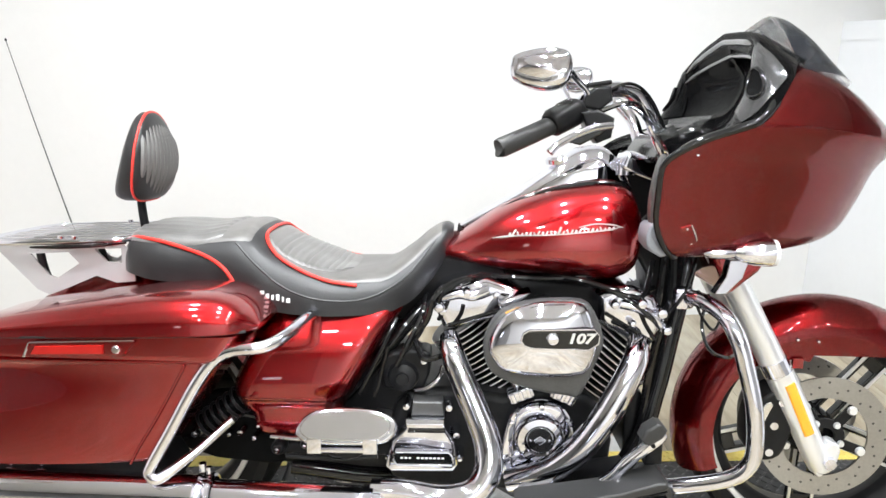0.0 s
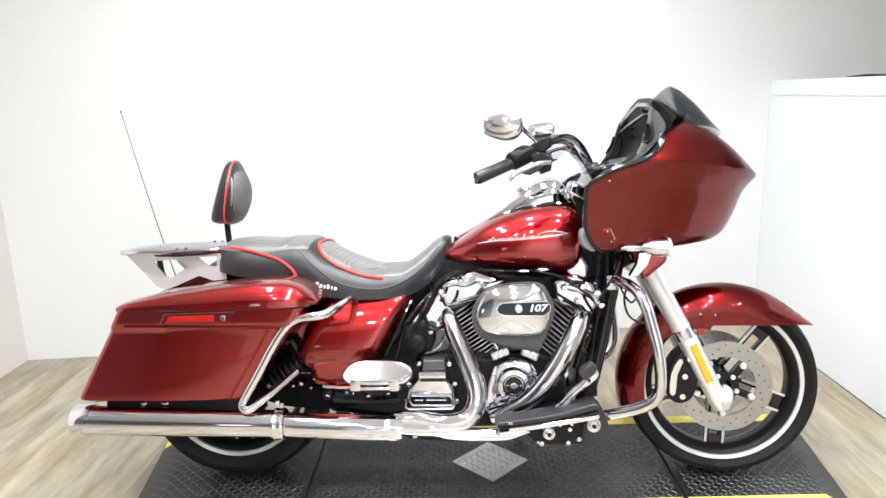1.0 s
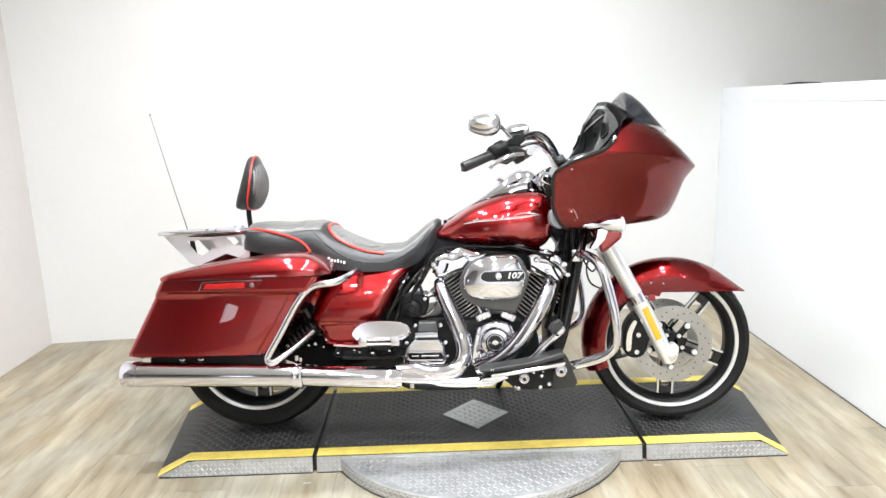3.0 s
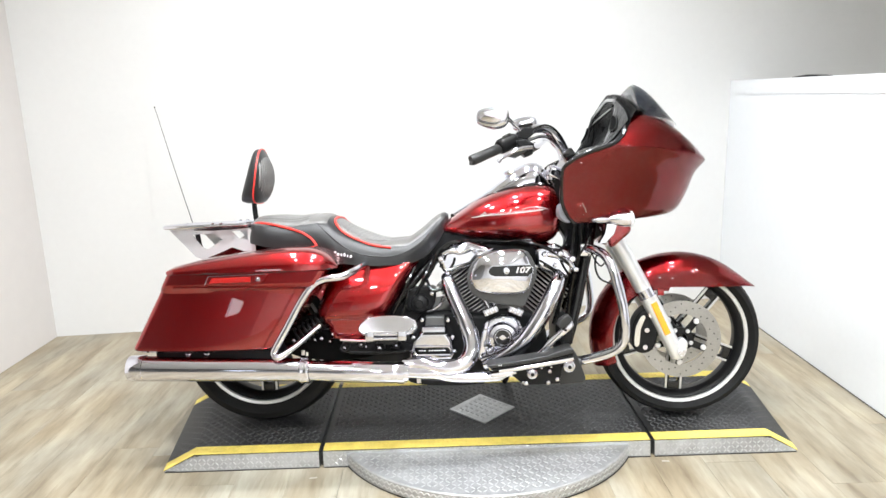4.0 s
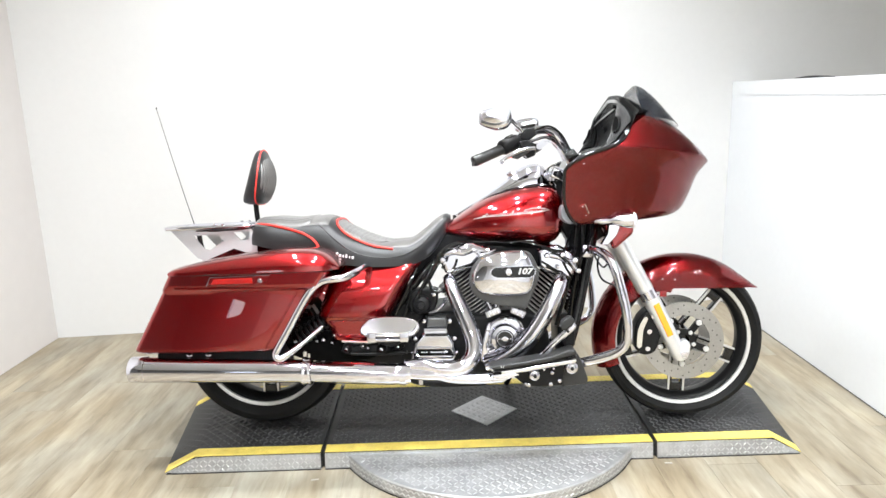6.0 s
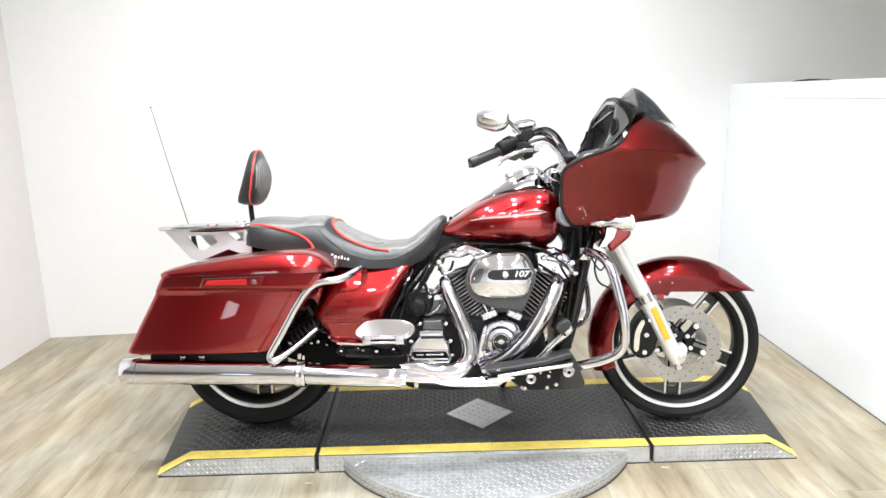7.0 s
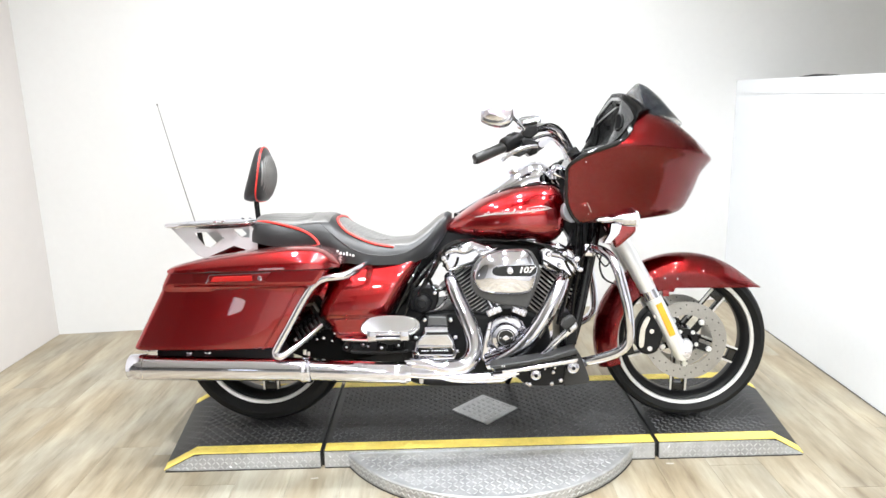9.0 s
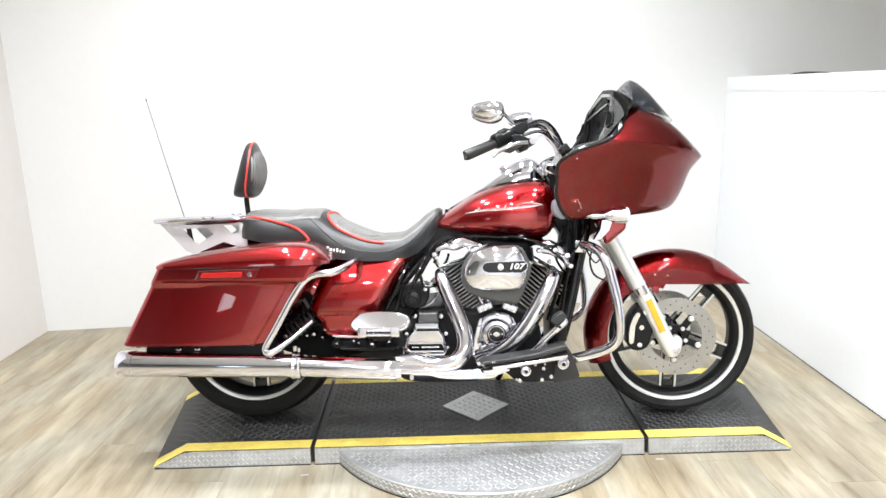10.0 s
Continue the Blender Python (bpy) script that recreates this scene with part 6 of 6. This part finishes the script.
for k in range(9):
    f = 0.12 + 0.09 * k
    sx, sz = 0.155 + 0.170 * f, 0.345 + 0.125 * f
    part("shock_coil", tube([(sx + 0.030 * math.cos(a) * 0.60, -0.182 + 0.030 * math.sin(a), sz - 0.030 * math.cos(a) * 0.80) for a in [math.pi * j / 5 for j in range(10)]], 0.0040, 6, 2, None, True), SATIN, shock)
part("shock_bolt", revolve([(0.0005, -0.222), (0.007, -0.221), (0.010, -0.214), (0.010, -0.17), (0.0005, -0.17)], (0.160, 0, 0.350), "y", 12), CHROME, shock, "chrome shock bolt")
for hx, hz, hr in ((0.238, 0.352, 0.006), (0.262, 0.357, 0.008), (0.292, 0.345, 0.006), (0.302, 0.372, 0.005)):
    part("stay_nut", revolve([(0.0005, -0.226), (hr * 0.8, -0.225), (hr, -0.220), (hr, -0.168), (0.0005, -0.168)], (hx, 0, hz), "y", 6), CHROME, fr, "small chrome nut")
part("brake_line", tube([(0.12, -0.19, 0.330), (0.19, -0.20, 0.345), (0.25, -0.198, 0.385), (0.32, -0.19, 0.378), (0.36, -0.18, 0.40)], 0.0045, 8, 5), BLACK, fr, "black rear brake line")
part("link_rod", tube([(0.33, -0.225, 0.352), (0.42, -0.23, 0.348), (0.50, -0.225, 0.356)], 0.005, 8, 3), CHROME, fr, "")
part("link_rod", tube([(0.36, -0.222, 0.306), (0.45, -0.224, 0.303), (0.56, -0.222, 0.308)], 0.006, 8, 3), SATIN, fr, "")
part("centre_rail", tube([(0.56, -0.20, 0.215), (0.60, -0.215, 0.198), (0.72, -0.215, 0.190), (0.84, -0.215, 0.195)], 0.013, 10, 4), SATIN, fr, "")
part("rail_bolt", tube([(0.607, -0.225, 0.212), (0.607, -0.225, 0.192)], 0.010, 10, 1), CHROME, fr)
part("side_stand_boot", revolve([(0.05, -0.02), (0.06, 0.0), (0.05, 0.035)], (0.47, -0.05, 0.20), "z", 20), CREAM, fr, "")
part("regulator", box(1.13, 0, 0.34, 0.04, 0.22, 0.16, 0.01), SATIN, fr, "black finned regulator")
part("jiffy_stand", tube([(0.95, 0.16, 0.22), (0.96, 0.24, 0.12), (0.94, 0.30, 0.045)], 0.012, 10, 3), SATIN, fr, "black side stand")

part("electrics_tray", slab([(0.56, 0.60), (0.60, 0.66), (0.66, 0.72), (0.76, 0.715), (0.84, 0.69), (0.82, 0.66), (0.70, 0.63), (0.64, 0.56)], -0.075, 0.075, 0.012, 2), SATIN, fr, "black tray under the tank")

# handlebar and controls
hb = part("handlebar", tube([(0.905, -0.345, 1.010), (0.945, -0.325, 1.035), (1.00, -0.26, 1.066), (1.045, -0.215, 1.080), (1.085, -0.195, 1.070), (1.12, -0.182, 1.03), (1.150, -0.16, 0.975), (1.185, -0.10, 0.935), (1.20, 0.0, 0.925), (1.20, 0.10, 0.935), (1.185, 0.16, 0.975), (1.17, 0.182, 1.03), (1.14, 0.20, 1.07), (1.13, 0.23, 1.08), (1.12, 0.30, 1.075), (1.10, 0.38, 1.06)],
                             0.0155, 14, 6), CHROME, bike, "chrome handlebar with black grips")
part("grip", tube([(0.808, -0.392, 0.9665), (0.812, -0.390, 0.969), (0.862, -0.366, 0.990), (0.912, -0.343, 1.012)], [0.014, 0.018, 0.0172, 0.0172], 18, 3), GRIPRUB, hb, "black rubber throttle grip")
part("grip", tube([(1.10, 0.38, 1.06), (1.075, 0.43, 1.045), (1.05, 0.47, 1.03)], 0.018, 18, 3), GRIPRUB, hb, "black rubber grip")
part("switch_housing", tube([(0.898, -0.350, 1.008), (0.905, -0.346, 1.012), (0.945, -0.325, 1.032), (0.957, -0.318, 1.038)], [0.018, 0.026, 0.026, 0.019], 16, 2), SATIN, hb, "black switch housing")
part("switch_button", box(0.925, -0.340, 1.046, 0.030, 0.02, 0.012, 0.003, rot("Y", -25)), BLACK, hb)
mc = part("brake_master_cylinder", slab([(0.962, 1.040), (0.966, 1.064), (0.985, 1.076), (1.012, 1.078), (1.016, 1.052), (0.992, 1.034)], -0.328, -0.275, 0.006, 0), SATIN, hb, "black brake master cylinder")
part("reservoir_cap", box(0.988, -0.300, 1.082, 0.052, 0.052, 0.008, 0.003, rot("Y", -8)), SATIN, mc)
part("lever_perch", slab([(0.955, 1.03), (0.985, 1.035), (1.015, 1.02), (1.010, 0.985), (0.985, 0.975), (0.965, 1.0)], -0.355, -0.30, 0.006, 0), SATIN, mc)
part("brake_lever", tube([(1.005, -0.375, 1.006), (0.970, -0.392, 1.002), (0.935, -0.402, 0.988), (0.905, -0.412, 0.972), (0.893, -0.416, 0.960)], [0.007, 0.007, 0.006, 0.006, 0.007], 10, 4), CHROME, mc, "chrome brake lever")
part("lever_body", slab([(0.925, 0.978), (0.95, 0.972), (0.985, 0.99), (1.0, 1.005), (0.975, 1.012), (0.945, 0.998)], -0.385, -0.355, 0.004, 0), BLACK, mc)
for k, pts in enumerate((((1.00, -0.29, 1.035), (1.06, -0.24, 1.05), (1.11, -0.20, 1.02), (1.15, -0.18, 0.95)), ((1.01, -0.28, 1.07), (1.07, -0.225, 1.09), (1.12, -0.19, 1.06), (1.17, -0.17, 0.97)), ((0.96, -0.30, 1.02), (1.03, -0.255, 1.045), (1.09, -0.21, 1.05), (1.14, -0.17, 0.98)))):
    part("control_cable", tube(pts, 0.0032 if k else 0.005, 8, 6), BLACK if k else CHROME, hb, "black control cable")
part("bar_clamp", box(1.195, 0, 0.925, 0.05, 0.12, 0.05, 0.008), CHROME, hb, "chrome bar clamp")
part("riser", box(1.135, -0.05, 0.925, 0.09, 0.10, 0.045, 0.01, rot("Y", 20)), CHROME, hb, "chrome riser cover")
part("ignition_knob", revolve([(0.022, 0.0), (0.022, 0.03), (0.015, 0.04), (0.001, 0.04)], (1.105, -0.06, 0.905), "z", 20), CHROME, hb, "chrome ignition switch")


def bar_mirror(cx, cy, cz, yaw, s, stem):
    """A chrome teardrop mirror: glass set in a domed shell on a stem."""
    poly = []
    for x, z in ((-0.058, 0.010), (-0.052, 0.026), (-0.020, 0.036), (0.025, 0.038), (0.050, 0.026), (0.054, -0.002), (0.046, -0.026), (0.020, -0.038), (-0.015, -0.036), (-0.050, -0.022), (-0.058, -0.008)):
        poly.append((x * 0.96, z * 0.96))
    m = Matrix.Translation((cx, cy, cz)) @ rot("Z", yaw) @ rot("X", -19)
    shell_m = part("mirror_shell", slab(poly, -0.014, 0.020, 0.014, 3, None, 5, 0.014), CHROME, hb, "chrome mirror housing", m)
    part("mirror_glass", slab([(x * 0.90, z * 0.89) for x, z in poly], 0.0225, 0.018, 0.001, 3), MIRROR, shell_m, "mirror glass", m)
    part("mirror_stem", tube(stem, [0.008, 0.006, 0.006, 0.007], 10, 4), CHROME, shell_m, "chrome mirror stem")


bar_mirror(0.880, -0.385, 1.104, -13, -1, [(0.925, -0.375, 1.104), (0.945, -0.35, 1.088), (0.968, -0.325, 1.068), (0.975, -0.315, 1.045)])
bar_mirror(1.050, 0.385, 1.150, -20, 1, [(1.020, 0.37, 1.145), (1.02, 0.35, 1.12), (1.03, 0.32, 1.09), (1.04, 0.30, 1.07)])

# hoses and wiring
random.seed(7)
wires = [
    ([(0.66, -0.10, 0.64), (0.655, -0.17, 0.61), (0.63, -0.19, 0.56), (0.60, -0.19, 0.50)], 0.006), ([(0.70, -0.12, 0.66), (0.672, -0.18, 0.635), (0.655, -0.19, 0.58), (0.62, -0.18, 0.53)], 0.005),
    ([(0.80, -0.14, 0.69), (0.73, -0.18, 0.685), (0.685, -0.20, 0.655), (0.665, -0.19, 0.60), (0.63, -0.18, 0.56)], 0.007), ([(0.64, -0.19, 0.56), (0.66, -0.20, 0.52), (0.70, -0.19, 0.525), (0.72, -0.16, 0.53)], 0.006),
    ([(1.18, -0.12, 0.74), (1.165, -0.135, 0.62), (1.135, -0.14, 0.50), (1.10, -0.14, 0.38)], 0.008), ([(1.20, -0.12, 0.74), (1.195, -0.13, 0.64), (1.165, -0.13, 0.52), (1.145, -0.12, 0.36), (1.12, -0.12, 0.28)], 0.009),
    ([(1.16, -0.11, 0.72), (1.13, -0.17, 0.66), (1.10, -0.19, 0.655), (1.06, -0.18, 0.665)], 0.006), ([(1.235, -0.16, 0.72), (1.20, -0.20, 0.66), (1.17, -0.19, 0.61), (1.175, -0.17, 0.55)], 0.004),
    ([(1.26, -0.18, 0.66), (1.235, -0.22, 0.61), (1.245, -0.24, 0.56), (1.29, -0.22, 0.535), (1.33, -0.17, 0.53)], 0.0035), ([(1.235, -0.19, 0.67), (1.225, -0.22, 0.64), (1.25, -0.24, 0.60), (1.275, -0.22, 0.62)], 0.003),
    ([(0.92, -0.12, 0.69), (0.99, -0.16, 0.685), (1.05, -0.17, 0.67), (1.11, -0.16, 0.655), (1.16, -0.12, 0.66)], 0.007), ([(0.78, -0.13, 0.69), (0.86, -0.16, 0.69), (0.93, -0.15, 0.685), (1.02, -0.14, 0.69)], 0.006),
    ([(0.60, -0.17, 0.60), (0.575, -0.20, 0.55), (0.545, -0.20, 0.49), (0.52, -0.20, 0.44)], 0.005), ([(0.58, -0.18, 0.54), (0.56, -0.19, 0.46), (0.55, -0.19, 0.43)], 0.005)]
for pts, r in wires:
    part("hose", tube(pts, r, 8, 6), BLACK, bike, "black hose")
clut = bmesh.new()
for k in range(26):
    x, z = 0.32 + random.random() * 0.30, 0.30 + random.random() * 0.10
    box(x, -0.175 - random.random() * 0.03, z, 0.015 + random.random() * 0.03, 0.02, 0.008 + random.random() * 0.012, 0.002, rot("Y", random.uniform(-20, 20)), clut)
part("linkage", clut, SATIN, bike, "black brackets and linkage")
for k in range(12):
    x, z = 0.33 + random.random() * 0.27, 0.30 + random.random() * 0.10
    part("small_bolt", revolve([(0.0005, -0.212), (0.004, -0.212), (0.005, -0.20), (0.0005, -0.20)], (x, 0, z), "y", 8), CHROME, bike)

# a thin black strip left lying on the partition's ledge
ls = loft([[(LEDGE_X + 0.02 + 0.05 * a, y, LEDGE_Z + 0.001 + h * b) for a, b in ((0, 0), (1, 0), (1, 1), (0, 1))] for y, h in ((0.69, 0.002), (0.74, 0.007), (0.81, 0.010), (0.89, 0.006), (0.95, 0.002))])
thing("black_strip", ls, SATIN, "thin black strip lying on the partition ledge", "strip")

# dark line where floor meets partition: dirt, plus the gap's shade as colour
gap = quad_prism([(LEDGE_X - 0.0045, -0.6), (LEDGE_X - 0.0005, -0.6), (LEDGE_X - 0.0005, back_y(LEDGE_X) - 0.004), (LEDGE_X - 0.0045, back_y(LEDGE_X) - 0.004)], 0.0, 0.002)
thing("dirt_gap_line", gap, DARKGAP, "thin dark line of dirt and gap shade along the partition foot", "trim", "structure")

# tape scraps on the floor before the platform
for tx, ty, ta in ((0.223, -0.325, 8), (1.462, -0.292, -6)):
    sc_bm = box(0, 0, 0, 0.026, 0.009, 0.0012, 0.0003)
    bmesh.ops.transform(sc_bm, matrix=pose(tx, ty, 0.0008, 0, 0, ta), verts=sc_bm.verts)
    thing("tape_scrap", sc_bm, TAPE, "small pale scrap of tape stuck on the floor", "tape", group="tape scraps")

# ---- the floor's planks ----
PW, PLEN = 0.182, 1.22
pm = finish("plank", box(0, 0, 0, PW - 0.0008, PLEN - 0.0008, 0.006, 0.0004), OAK)
random.seed(3)
cols = int((4.6 + 1.5) / PW) + 1
for i in range(cols):
    x = WX0 + (i + 0.5) * PW
    off = random.random() * PLEN
    y = -3.2 + off - PLEN
    limit = back_y(x) + 0.13
    while y - PLEN / 2 < limit - 0.02:
        if y + PLEN / 2 > -3.2:
            ob = new("plank", pm)
            a, b = y - PLEN / 2, min(y + PLEN / 2, limit)
            ob.matrix_world = pose(x, (a + b) / 2, -0.003) @ Matrix.Diagonal((1, (b - a) / PLEN, 1, 1))
            ob.parent = floor
        y += PLEN
